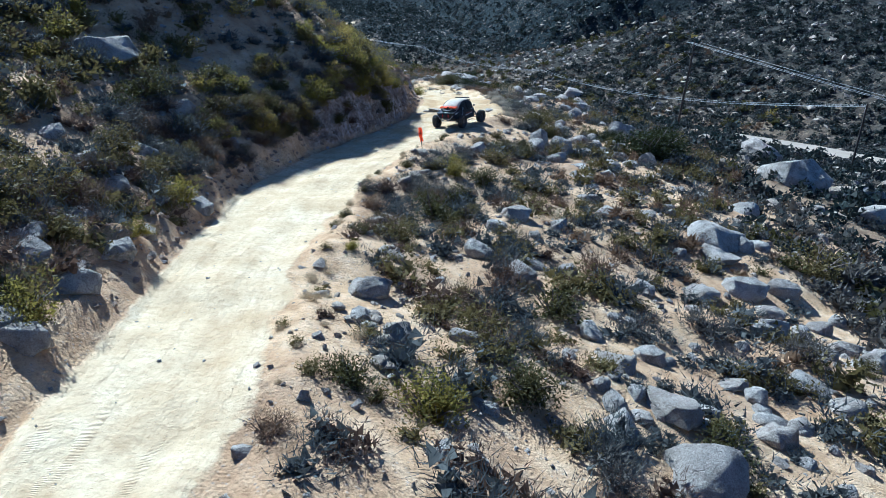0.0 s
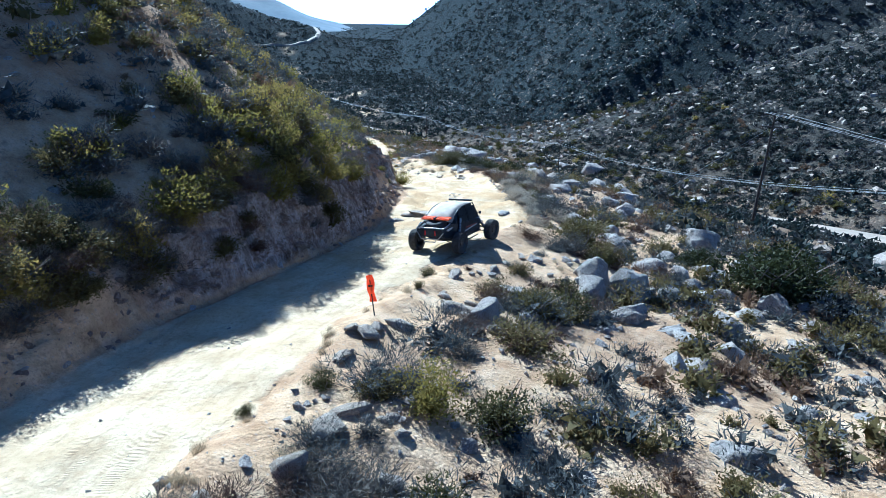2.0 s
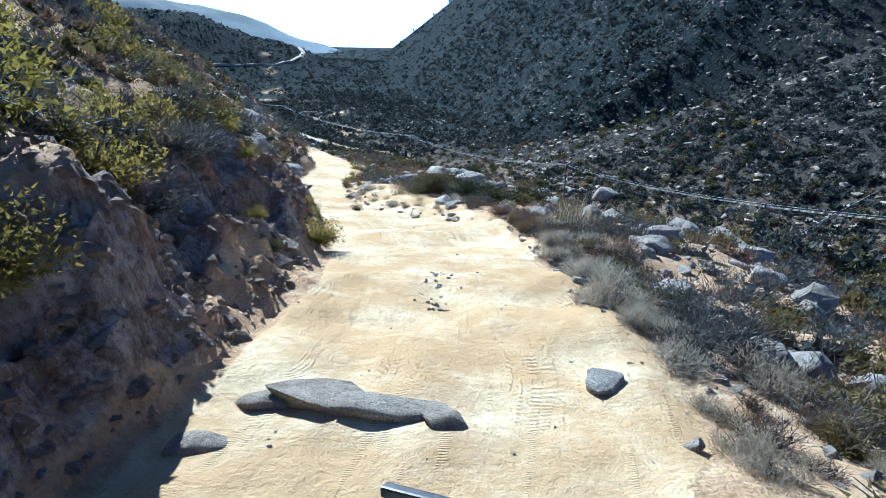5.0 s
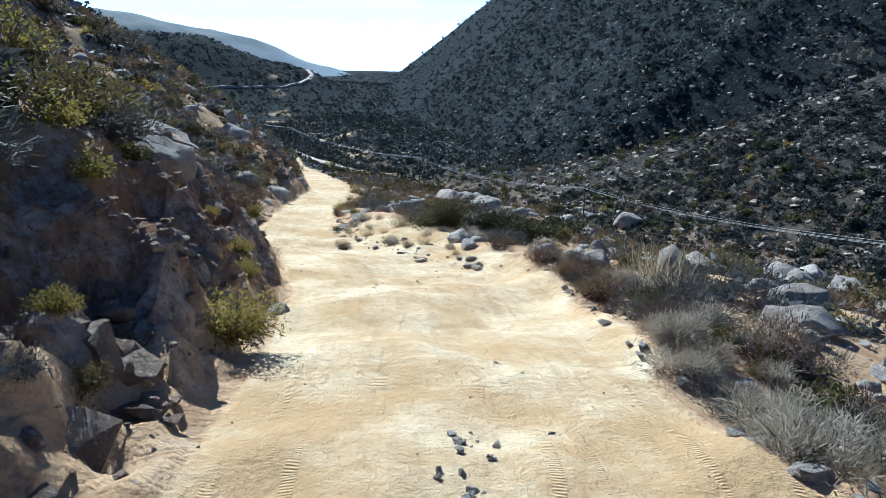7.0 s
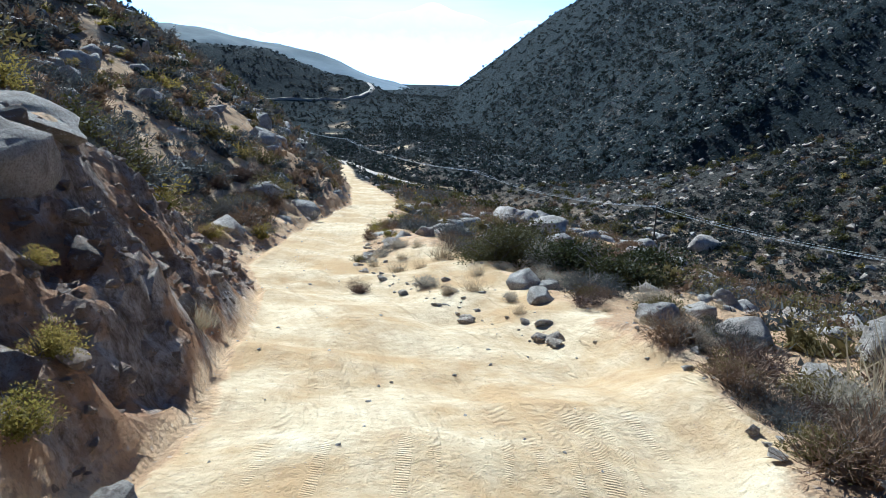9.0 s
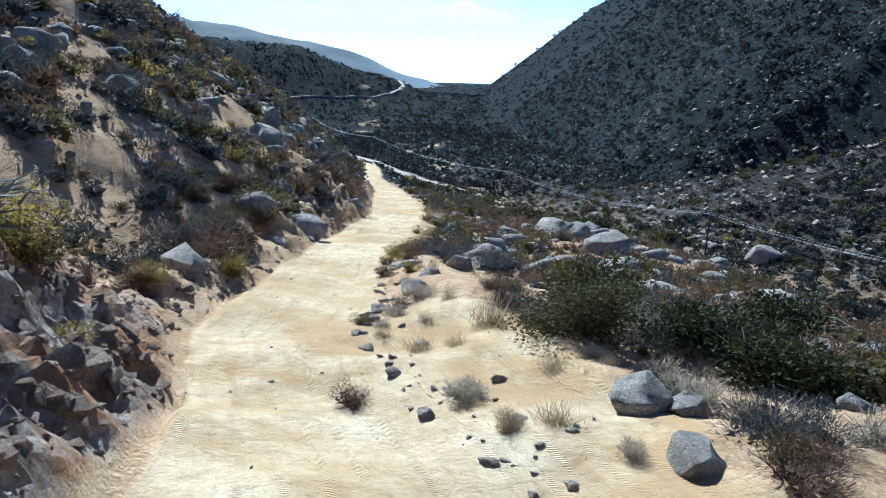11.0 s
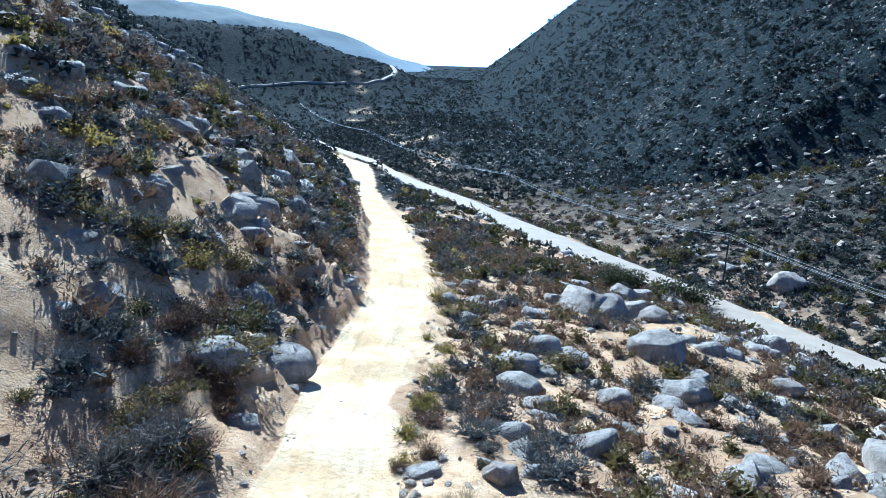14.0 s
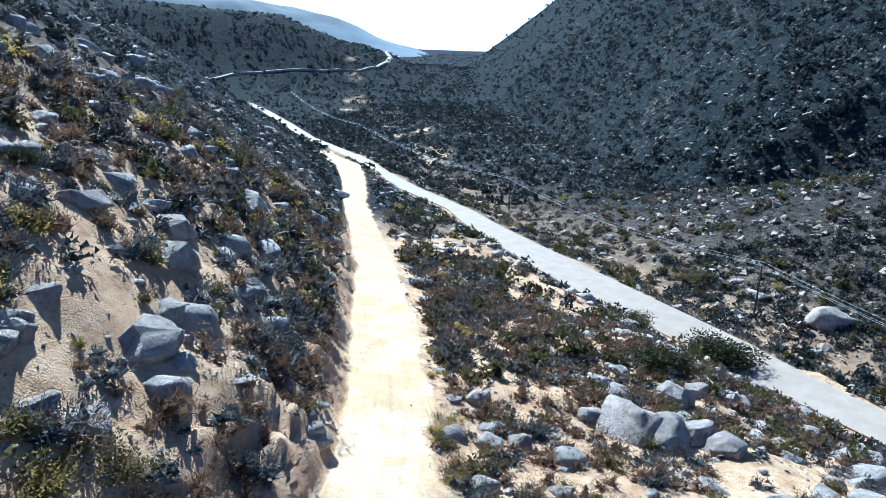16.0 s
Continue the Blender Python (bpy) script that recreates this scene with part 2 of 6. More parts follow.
def granite_material(name="weathered granite", low=(0.26, 0.235, 0.205), middle=(0.54, 0.50, 0.445), high=(0.76, 0.715, 0.65), warm=0.22):
    n = Nodes(name)
    p = n.place()
    tone = n.random()
    base = n.ramp(n.noise(p, 1.3, 6, 0.65), [(0.28, low), (0.5, middle), (0.72, high)])
    base = n.mix(n.ramp(n.noise(n.place((1, 1, 0.3)), 2.6, 5, 0.7), [(0.5, (0.0,)), (0.68, (0.7,))]), base, (0.16, 0.14, 0.12))
    base = n.mix(n.ramp(n.noise(p, 26, 4, 0.7), [(0.38, (0.55,)), (0.55, (0.0,))]), base, (0.14, 0.13, 0.125))
    base = n.mix(n.math("MULTIPLY", tone, warm), base, (0.42, 0.30, 0.20))
    base = n.mix(n.ramp(n.noise(p, 9.0, 6, 0.75), [(0.56, (0.0,)), (0.66, (0.55,))]), base, (0.72, 0.69, 0.63))
    seam = n.add("ShaderNodeTexVoronoi", Scale=1.05)
    seam.feature = "DISTANCE_TO_EDGE"
    bent = n.add("ShaderNodeVectorMath")
    bent.operation = "ADD"
    swirl = n.add("ShaderNodeTexNoise", Scale=1.7, Detail=3.0)
    n.link(p, swirl.inputs["Vector"])
    n.link(p, bent.inputs[0])
    n.link(swirl.outputs["Color"], bent.inputs[1])
    n.link(bent.outputs[0], seam.inputs["Vector"])
    crack = n.ramp(seam.outputs["Distance"], [(0.0, (1.0,)), (0.013, (0.0,))])
    crack = n.math("MULTIPLY", crack, n.ramp(n.noise(p, 0.9, 3), [(0.5, (0.0,)), (0.6, (1.0,))]))
    base = n.mix(n.math("MULTIPLY", crack, 0.45), base, (0.10, 0.09, 0.08))
    rough = n.math("ADD", n.noise(p, 3.2, 8, 0.8), n.math("MULTIPLY", n.noise(p, 24, 5, 0.75), 0.35))
    rough = n.math("SUBTRACT", rough, n.math("MULTIPLY", crack, 0.4))
    n.bump(rough, 1.0, 0.2)
    n.bsdf.inputs["Specular IOR Level"].default_value = 0.15
    return n.done(base, 0.9)


def leaf_material(name, dark, light, dry, island=False, through_light=0.2):
    n = Nodes(name)
    tone = n.noise(n.place(), 2.2, 4)
    colour = n.ramp(tone, [(0.3, dark), (0.7, light)])
    pick = n.random(island)
    colour = n.mix(n.ramp(pick, [(0.35, (0.0,)), (1.0, (0.75,))]), colour, dry)
    n.bsdf.inputs["Specular IOR Level"].default_value = 0.12
    mat = n.done(colour, 0.7)
    glow = n.add("ShaderNodeBsdfTranslucent")
    n.link(colour, glow.inputs[0])
    both = n.add("ShaderNodeMixShader", Fac=through_light)
    n.link(n.bsdf.outputs[0], both.inputs[1])
    n.link(glow.outputs[0], both.inputs[2])
    n.link(both.outputs[0], n.out.inputs[0])
    return mat


def plain_material(name, colour, rough=0.6, metal=0.0, vary=0.25, scale=6.0, bump=0.0):
    n = Nodes(name)
    p = n.coords()
    worn = tuple(min(1.0, c * (1 + vary) + 0.02 * vary) for c in colour)
    dull = tuple(c * (1 - vary) for c in colour)
    col = n.ramp(n.noise(p, scale, 5, 0.65), [(0.3, dull), (0.7, worn)])
    r = n.ramp(n.noise(p, scale * 2.3, 4), [(0.3, (max(0.02, rough - 0.12),)), (0.7, (min(1.0, rough + 0.12),))])
    if bump:
        n.bump(n.noise(p, scale * 4, 4), bump, 0.01)
    return n.done(col, r, metal)


GROUND = ground_material()
ASPHALT = asphalt_material()
GRANITE = granite_material()
BANK_ROCK = granite_material("reddish broken bank rock", (0.16, 0.115, 0.085), (0.34, 0.255, 0.19), (0.52, 0.44, 0.36), 0.4)
PALE_STONE = granite_material("pale sandy stone", (0.36, 0.31, 0.245), (0.58, 0.51, 0.41), (0.72, 0.65, 0.54), 0.3)
TWIG = plain_material("grey brown bark", (0.13, 0.105, 0.085), 0.9)
OLIVE = leaf_material("olive green leaves", (0.04, 0.038, 0.013), (0.125, 0.113, 0.036), (0.20, 0.155, 0.055), through_light=0.3)
YELLOWGREEN = leaf_material("yellow green leaves", (0.12, 0.108, 0.02), (0.29, 0.24, 0.042), (0.36, 0.27, 0.065), through_light=0.5)
DARKGREEN = leaf_material("dark green leaves", (0.022, 0.028, 0.011), (0.068, 0.072, 0.025), (0.135, 0.115, 0.04))
GREYSAGE = leaf_material("grey sage leaves", (0.045, 0.05, 0.05), (0.13, 0.135, 0.13), (0.16, 0.135, 0.105))
RUSSET = leaf_material("dry russet twigs", (0.065, 0.044, 0.034), (0.15, 0.10, 0.068), (0.23, 0.155, 0.085))
STRAW = leaf_material("bleached straw", (0.30, 0.24, 0.14), (0.50, 0.42, 0.28), (0.36, 0.27, 0.15), through_light=0.4)
BLEACHED = leaf_material("bleached grey straw twigs", (0.26, 0.23, 0.175), (0.50, 0.455, 0.36), (0.36, 0.29, 0.19), through_light=0.35)
# far brush: leaf colours turned bluer to paint in the air between
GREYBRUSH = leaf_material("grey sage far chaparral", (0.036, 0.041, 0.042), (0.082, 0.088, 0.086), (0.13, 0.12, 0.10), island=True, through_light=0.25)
BRUSH = leaf_material("hazed far mixed chaparral", (0.011, 0.018, 0.019), (0.031, 0.043, 0.04), (0.075, 0.074, 0.062), island=True, through_light=0.2)

# ---- the lie of the land ----
# dirt road: y, centre x, half width, z
ROAD = np.array([
    (-60, -2.5, 2.4, 9.0), (0, -5.2, 2.3, 3.4), (11, -6.1, 2.2, 2.4), (21, -6.9, 2.3, 1.4), (33, -6.9, 2.8, 0.3),
    (42, -5.2, 2.7, -0.5), (50, -2.1, 2.8, -1.0), (55, 0.0, 3.1, -1.3), (60, 0.85, 3.3, -1.6), (66, 0.95, 3.1, -2.2), (70, 0.65, 3.25, -2.7),
    (78, -0.1, 3.6, -4.0), (84, -1.9, 3.6, -5.0), (90, -5.0, 2.3, -5.8), (95, -7.5, 2.2, -6.4), (102, -8.4, 2.1, -7.2)])
ROAD_ON = np.array([
    (110, -9.9, 2.1, -8.1), (126, -11.1, 2.2, -9.8), (135, -12.6, 2.4, -10.8), (147, -15.2, 2.5, -12.2),
    (168, -20.6, 2.2, -14.5), (190, -27.2, 2.3, -17.0), (220, -36.0, 2.5, -20.0), (254, -45.0, 3.2, -23.0),
    (300, -58.5, 4.0, -27.0), (330, -74.0, 4.5, -29.3), (446, -136.0, 4.0, -33.4), (600, -224.0, 4.0, -36.0), (900, -390, 4.0, -27), (1400, -650, 4, -16), (2000, -980, 4, -6), (5000, -2600, 4.0, -18)])
ROAD = np.concatenate([ROAD, ROAD_ON])
# cut bank: y, run, rise above the road, slope of the hill beyond
BANK = np.array([
    (0, 3.6, 2.4, 0.5), (15, 3.5, 2.4, 0.52), (26, 3.4, 2.5, 0.54), (36, 2.6, 2.7, 0.56), (47, 1.2, 2.8, 0.66), (52, 0.7, 3.2, 0.75),
    (58, 1.3, 3.0, 0.75), (64, 3.0, 3.0, 0.75), (76, 2.9, 3.75, 0.75), (84, 3.0, 3.75, 0.78), (91, 2.9, 2.7, 0.7), (95, 4.2, 2.2, 0.5), (101, 4.8, 2.3, 0.46), (109, 4.2, 3.0, 0.47), (116, 3.6, 3.3, 0.5),
    (125, 3.3, 3.4, 0.58), (147, 3.0, 3.3, 0.63), (190, 1.8, 2.2, 0.62), (254, 2, 1.2, 0.62), (340, 2, 0.6, 0.62), (600, 2, 0.5, 0.55)])
# outer edge of the level ground beside the road: y, x, z
VERGE = np.array([
    (0, -2.4, 3.5), (11, -3.1, 2.5), (22, -4.0, 1.5), (33, -3.4, 0.5), (42, -1.4, 0.05), (50, 1.5, -0.8), (58, 4.7, -1.4), (62, 4.6, -1.7), (66, 4.4, -2.1),
    (73, 4.2, -2.9), (80, 4.0, -3.9), (84, 3.4, -4.5), (88, 2.2, -5.1), (91, 1.3, -5.5), (94, -0.4, -5.7), (99, -2.6, -6.3), (104, -4.8, -7.2), (113, -5.5, -8.6),
    (126, -8.3, -9.9), (147, -12.0, -12.4), (190, -24.0, -17.3), (254, -41.0, -23.3), (300, -54, -27.2), (330, -69, -29.5)])
# middle of the rocky slope below: y, x, z
SLOPE = np.array([
    (0, 9.0, 0.2), (15, 8.0, -0.5), (29, 11, -2.2), (45, 10.5, -2.6), (54, 10, -2.7), (64, 10, -3.5), (87, 13, -6.2), (100, 9, -8.2),
    (113, 6, -10.0), (128, 6, -11.6), (140, 7, -13.4), (158, 6, -16.4), (190, -7, -19.6), (230, -23, -23.4), (254, -37, -25.0), (300, -51, -27.6), (330, -68, -29.7)])
# paved road: y, left edge x, right edge x, z
PAVED = np.array([
    (60, 70, 79, -12.5), (110, 51, 60, -17.5), (140, 32, 38.5, -20.3), (152, 24, 30, -21.3), (164, 16.7, 23.8, -22.0), (178, 9, 17.2, -22.6),
    (191, 0.8, 10, -23.1), (208, -7.4, 1.4, -24.1), (231, -17, -9.8, -25.6), (249, -23, -17.5, -26.6), (276, -40, -33.5, -27.8),
    (300, -50, -46.5, -28.6), (331, -66, -60, -29.9), (390, -103, -97, -31.7), (446, -132, -126, -33.0), (520, -172, -166, -34.5), (600, -220, -213, -36), (900, -386, -380, -27), (1400, -646, -640, -16), (2000, -976, -970, -6), (5000, -2590, -2584, -18)])
# bed of the wash: y, x, z
WASH = np.array([
    (0, 60, -9), (60, 82, -15), (110, 66, -21), (150, 48, -25.5), (178, 34, -28.0), (200, 24, -29.0), (231, 10, -31.0),
    (276, -8, -33.5), (331, -30, -35.5), (446, -70, -38.0), (600, -120, -40.0), (900, -220, -32), (1400, -380, -20), (2000, -560, -8), (5000, -1500, -18)])


def along(table, y, k):
    return np.interp(y, table[:, 0], table[:, k])


def lattice(ix, iy, seed):
    h = (ix.astype(np.int64) * 374761393 + iy.astype(np.int64) * 668265263 + seed * 974634777) & 0x7FFFFFFF
    h = ((h ^ (h >> 13)) * 1274126177) & 0x7FFFFFFF
    return ((h ^ (h >> 16)) & 0xFFFF) / 65535.0


def value_noise(x, y, scale, seed):
    """Smooth noise, about -1 to 1."""
    u, v = x / scale, y / scale
    iu, iv = np.floor(u), np.floor(v)
    fu, fv = u - iu, v - iv
    fu, fv = fu * fu * (3 - 2 * fu), fv * fv * (3 - 2 * fv)
    a, b = lattice(iu, iv, seed), lattice(iu + 1, iv, seed)
    c, d = lattice(iu, iv + 1, seed), lattice(iu + 1, iv + 1, seed)
    return 2 * ((a * (1 - fu) + b * fu) * (1 - fv) + (c * (1 - fu) + d * fu) * fv) - 1


def soft_max(a, b, k):
    h = np.clip(0.5 + 0.5 * (a - b) / k, 0, 1)
    return b * (1 - h) + a * h + k * h * (1 - h)


def rise(d, slope, reach):
    """A hillside that steepens at its foot and rounds off at its top."""
    d = np.maximum(d, 0)
    return slope * reach * (1 - np.exp(-d / reach))


def ridge(x, y, ax, ay, bx, by, crest, width):
    """A long hill on the line from a to b; crest: share of the line, height."""
    ux, uy = bx - ax, by - ay
    s = np.clip(((x - ax) * ux + (y - ay) * uy) / (ux * ux + uy * uy), crest[0][0], crest[-1][0])
    dist = np.hypot(x - ax - s * ux, y - ay - s * uy)
    return np.interp(s, *zip(*crest)) * np.exp(-(dist / width) ** 2 * 0.9)


MID_CREST = [(-0.7, 74), (0.25, 71), (0.5, 68), (0.66, 66), (0.76, 66), (0.87, 52), (0.98, 41), (1.1, 27), (1.2, 12)]
FAR_CREST = [(-0.6, 165), (0.0, 159), (0.33, 151), (0.47, 143), (0.55, 131), (0.63, 121), (0.72, 119), (0.78, 104), (0.85, 88), (0.91, 68), (1.0, 46), (1.05, 37), (1.15, 8)]
HILL_END, HILL_DROP = 1010.0, 0.83


def land(x, y):
    """Height, dirt-road share and cut-bank share of the ground at arrays x, y."""
    x, y = np.broadcast_arrays(np.asarray(x, float), np.asarray(y, float))
    rc, rw, rz = (along(ROAD, y, k) for k in (1, 2, 3))
    run, up, slope = (along(BANK, y, k) for k in (1, 2, 3))
    far = np.clip((y - 330) / 60, 0, 1)
    vx, vz = along(VERGE, y, 1), along(VERGE, y, 2)
    pl, pr, pz = (along(PAVED, y, k) for k in (1, 2, 3))
    vx, vz = np.where(y > 320, np.minimum(vx, pl - 1.5), vx), vz * (1 - far) + pz * far
    sx, sz = along(SLOPE, y, 1), along(SLOPE, y, 2)
    sx, sz = np.where(y > 320, pl - 0.8, sx), sz * (1 - far) + pz * far
    rz = rz * (1 - far) + pz * far
    rc = np.where(y > 330, np.minimum(rc, pl - rw - 2.5), rc)
    wx, wz = along(WASH, y, 1), along(WASH, y, 2)
    wander = value_noise(x * 0 + 3.3, y, 9.0, 11) * 0.28 + value_noise(x * 0 + 8.1, y, 2.7, 12) * 0.13
    left = rc - rw + wander
    lump = value_noise(x, y, 2.6, 13) * 0.5 + value_noise(x, y, 1.1, 14) * 0.35 + value_noise(x, y, 0.5, 15) * 0.15
    bank_x = left - run - np.minimum(run, 1.3) * lump
    d = bank_x - x
    plain_d = left - run - x
    soft_d = plain_d + (d - plain_d) * np.exp(-np.maximum(plain_d, 0) / 1.2)
    spur = 1 - 0.95 * (lambda k: k * k * (3 - 2 * k))(np.clip((y - 250) / 150, 0, 1))
    hill = rz + up + slope * spur * np.where(soft_d < 90, soft_d, 90 + 130 * (1 - np.exp(-np.maximum(soft_d - 90, 0) / 130)))
    hill = hill + np.clip((y - 105) / 50, 0, 1) * 2.6 * spur * (1 - np.exp(-np.maximum(d, 0) / 9))
    xs = [left, rc + rw, vx, sx, pl - 1.2, pl, pr, pr + 1.5, wx - 3, wx + 3, wx + 22]
    zs = [rz, rz, vz, sz, pz - 0.25, pz - 0.06, pz - 0.06, pz - 0.5, wz, wz, wz + 4.5]
    for i in range(1, len(xs)):
        xs[i] = np.maximum(xs[i], xs[i - 1] + 0.05)
    z = zs[0] + 0 * x
    for i in range(len(xs) - 1):
        f = np.clip((x - xs[i]) / (xs[i + 1] - xs[i]), 0, 1)
        z = np.where(x > xs[i], zs[i] * (1 - f) + zs[i + 1] * f, z)
    in_bank = (x < left) & (x >= bank_x)
    f = np.clip((left - x) / (left - bank_x), 0, 1)
    shelf = 0.5 * value_noise(x + 5, y, 1.3, 16) + 0.35 * value_noise(x, y, 0.5, 17)
    z = np.where(in_bank, rz + up * np.clip(f ** (0.8 + 0.9 * np.exp(-((y - 66) / 5.0) ** 2)) + 0.38 * shelf * np.sin(np.pi * f), 0, 1.1), z)
    z = np.where(x < bank_x, hill, z)
    # near right-hand hillside, and the big hill across the wash
    z = z + np.where(x > wx + 22, rise(x - wx - 22, 0.42, 400) * np.clip((300 - y) / 60, 0, 1), 0)
    foot = (x - 21.8) * 0.982 + (y - 318) * 0.19
    big = -37 + rise(np.minimum(foot, 13), 0.42, 400) + 0.865 * np.maximum(foot - 9, 0) * np.exp(-np.maximum(foot - 150, 0) / 500)
    big = big - np.maximum(300 - y, 0) * 0.62 + value_noise(x, y, 70, 5) * 6
    big = big - HILL_DROP * np.maximum(y - HILL_END, 0)
    z = np.where(foot > -25, soft_max(big, z, 4.0), z)
    # far ridges and the plain
    z = z + ridge(x, y, -520, 760, -215, 905, MID_CREST, 120)
    plain = np.clip((y - 700) / 600, 0, 1) * np.clip((x + 900) / 500, 0, 1) * np.clip((500 - x) / 300, 0, 1)
    near = np.exp(-np.maximum(np.hypot(x, y - 90) - 120, 0) / 200)
    on_road = np.clip((x - left) / 0.5, 0, 1) * np.clip((vx + 0.6 + value_noise(x, y, 1.7, 21) * 0.6 - x) / 0.9, 0, 1)
    # the wide level patch counts as road between the bends; elsewhere only the track itself
    broad = np.clip((y - 52) / 4, 0, 1) * np.clip((101 - y) / 4, 0, 1)
    track = np.clip((x - left) / 0.5, 0, 1) * np.clip((rc + rw + 0.3 + value_noise(x, y, 1.7, 21) * 0.5 - x) / 0.8, 0, 1)
    dirt = np.maximum(track, on_road * broad * 0.95) * (y < 345)
    sandy = np.exp(-((x - wx) / 5.0) ** 2) * np.clip(value_noise(x, y, 14, 22) * 3 - 0.4, 0, 0.9) * (y > 140)
    for px, py, pr_ in ((-44, 382, 7), (-49, 403, 6), (-63, 466, 6), (-150, 662, 8), (-140, 606, 6), (-104, 567, 5), (-105, 597, 5)):
        sandy = np.maximum(sandy, np.exp(-((x - px) ** 2 + 0.4 * (y - py) ** 2) / pr_ ** 2) * 1.2)
    paved = np.clip((x - pl + 1.5) / 1.0, 0, 1) * np.clip((pr + 1.5 - x) / 1.0, 0, 1) * (y > 40)
    rough = (1 - track) * (1 - on_road * broad) * (1 - paved)
    relief = (value_noise(x, y, 3.3, 1) * 0.30 + value_noise(x, y, 1.2, 2) * 0.12 + value_noise(x, y, 0.5, 3) * 0.05) * (0.4 + 0.6 * near)
    relief += value_noise(x, y, 11, 4) * 0.55 * np.clip((np.abs(x - rc) - 4) / 8, 0, 1)
    ribs = 0.35 * (1 - np.abs(value_noise(x + y * 0.15, y, 2.4, 6))) + 0.3 * (1 - np.abs(value_noise(x * 0.6 + y * 0.5, y + x * 0.3, 1.05, 26)))
    # broken strata of the bank, in tilted blocks of two sizes
    level = z - rz
    bw, bv = y + 0.45 * x, level + 0.3 * y
    blocks = (lattice(np.floor(bw / 0.9), np.floor(bv / 0.55), 51) - 0.5) * 0.42 + (lattice(np.floor((bw + 0.3 * bv) / 0.42), np.floor(bv / 0.3), 52) - 0.5) * 0.25
    ribs = ribs * 0.45 - blocks
    gully = np.where(in_bank | (x < bank_x), ribs, 0) * -1.0 * np.clip((left - x) / 0.5, 0, 1) * np.exp(-np.maximum(d, 0) / 1.2)
    # loose pale soil lies over the bank where it is low, in a gentler slope
    low = np.exp(-((y - 101) / 10.0) ** 2)
    back = np.maximum(left - x, 0)
    z = z - 2.1 * low * np.exp(-((back - 6) / 4.5) ** 2) * np.clip(back / 3, 0, 1)
    gully = gully * (1 - 0.85 * low) * np.clip((y - 26) / 12, 0.25, 1)
    z = z + relief * rough + gully
    rut = np.exp(-((np.abs(x - rc) - 0.95) / 0.28) ** 2) * -0.07
    worn = value_noise(x + y * 0.25, y * 1.2, 2.6, 7) * (0.12 + 0.08 * broad) + value_noise(x + y * 0.15, y * 0.9, 1.1, 9) * (0.05 + 0.06 * broad) + value_noise(x, y, 0.5, 8) * (0.025 + 0.02 * broad)
    z = z + (rut * (1 - broad * 0.6) + worn) * (1 - rough) * (1 - paved)
    steep = np.where(in_bank, np.clip((f - 0.5 * np.exp(-((y - 66) / 6.0) ** 2)) / 0.15 + 0.2, 0, 1), np.exp(-np.maximum(d, 0) / 0.7) * (x < left)) * (y < 340)
    steep = steep * (1 - 0.85 * low) * np.clip((y - 38) / 10, 0.2, 1) * np.clip((112 - y) / 12, 0.3, 1)
    return z, np.clip(np.maximum(dirt, sandy), 0, 1), np.clip(steep, 0, 1)


def height(x, y):
    return float(land(np.array([x]), np.array([y]))[0][0])


# ---- mesh helpers ----
def mesh_from(name, verts, faces, material, smooth=False, corners=3):
    """A mesh from arrays of places and of equal-sided faces."""
    me = bpy.data.meshes.new(name)
    verts, faces = np.asarray(verts, np.float32), np.asarray(faces, np.int32)
    me.vertices.add(len(verts))
    me.vertices.foreach_set("co", verts.ravel())
    me.loops.add(faces.size)
    me.loops.foreach_set("vertex_index", faces.ravel())
    me.polygons.add(len(faces))
    me.polygons.foreach_set("loop_start", np.arange(0, faces.size, corners, dtype=np.int32))
    me.polygons.foreach_set("loop_total", np.full(len(faces), corners, np.int32))
    me.polygons.foreach_set("use_smooth", np.full(len(faces), smooth))
    me.materials.append(material)
    me.update(calc_edges=True)
    return me


def part(name, bm, material, parent=None, label="", smooth=False):
    """One bmesh as one mesh object, under a thing or under a part."""
    me = bpy.data.meshes.new(name)
    bm.to_mesh(me)
    bm.free()
    me.materials.append(material)
    if smooth:
        me.polygons.foreach_set("use_smooth", np.full(len(me.polygons), True))
    ob = new(name, me)
    ob.parent = parent
    return tagged(ob, label)


def steps(*spans):
    """Grid lines: pairs of end and step, from the first number on."""
    out = [spans[0]]
    for end, step in spans[1:]:
        n = max(1, round((end - out[-1]) / step))
        out += list(np.linspace(out[-1], end, n + 1)[1:])
    return np.array(out)


# ---- ground: one sheet to the horizon, the dirt road cut out of it along its edge ----
gx = steps(-4500, (-1500, 250), (-700, 50), (-300, 16), (-110, 5), (-60, 2), (-26, 1.2), (-9, 0.6), (-3, 0.3), (0.6, 0.15), (10, 0.36), (22, 0.6), (50, 1.2), (120, 3), (300, 8), (700, 40), (4500, 300))
gy = steps(-300, (-40, 15), (4, 1.5), (10, 0.6), (56, 0.42), (98, 0.34), (112, 0.45), (150, 0.7), (220, 1.2), (360, 2.5), (560, 7), (1000, 14), (2200, 40), (4900, 200))
U, GY = np.meshgrid(gx, gy)
# near the road the grid follows its left edge
EDGE = np.maximum(along(ROAD, GY, 1) - along(ROAD, GY, 2), -80.0)
GX = U + EDGE * np.clip((520 - np.abs(U)) / 460, 0, 1)
GZ, DIRT, CUT = land(GX, GY)
# far-slope mask for the brush cover and its painted blue haze
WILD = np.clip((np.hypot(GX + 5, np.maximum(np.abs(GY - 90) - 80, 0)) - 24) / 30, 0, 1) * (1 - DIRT)
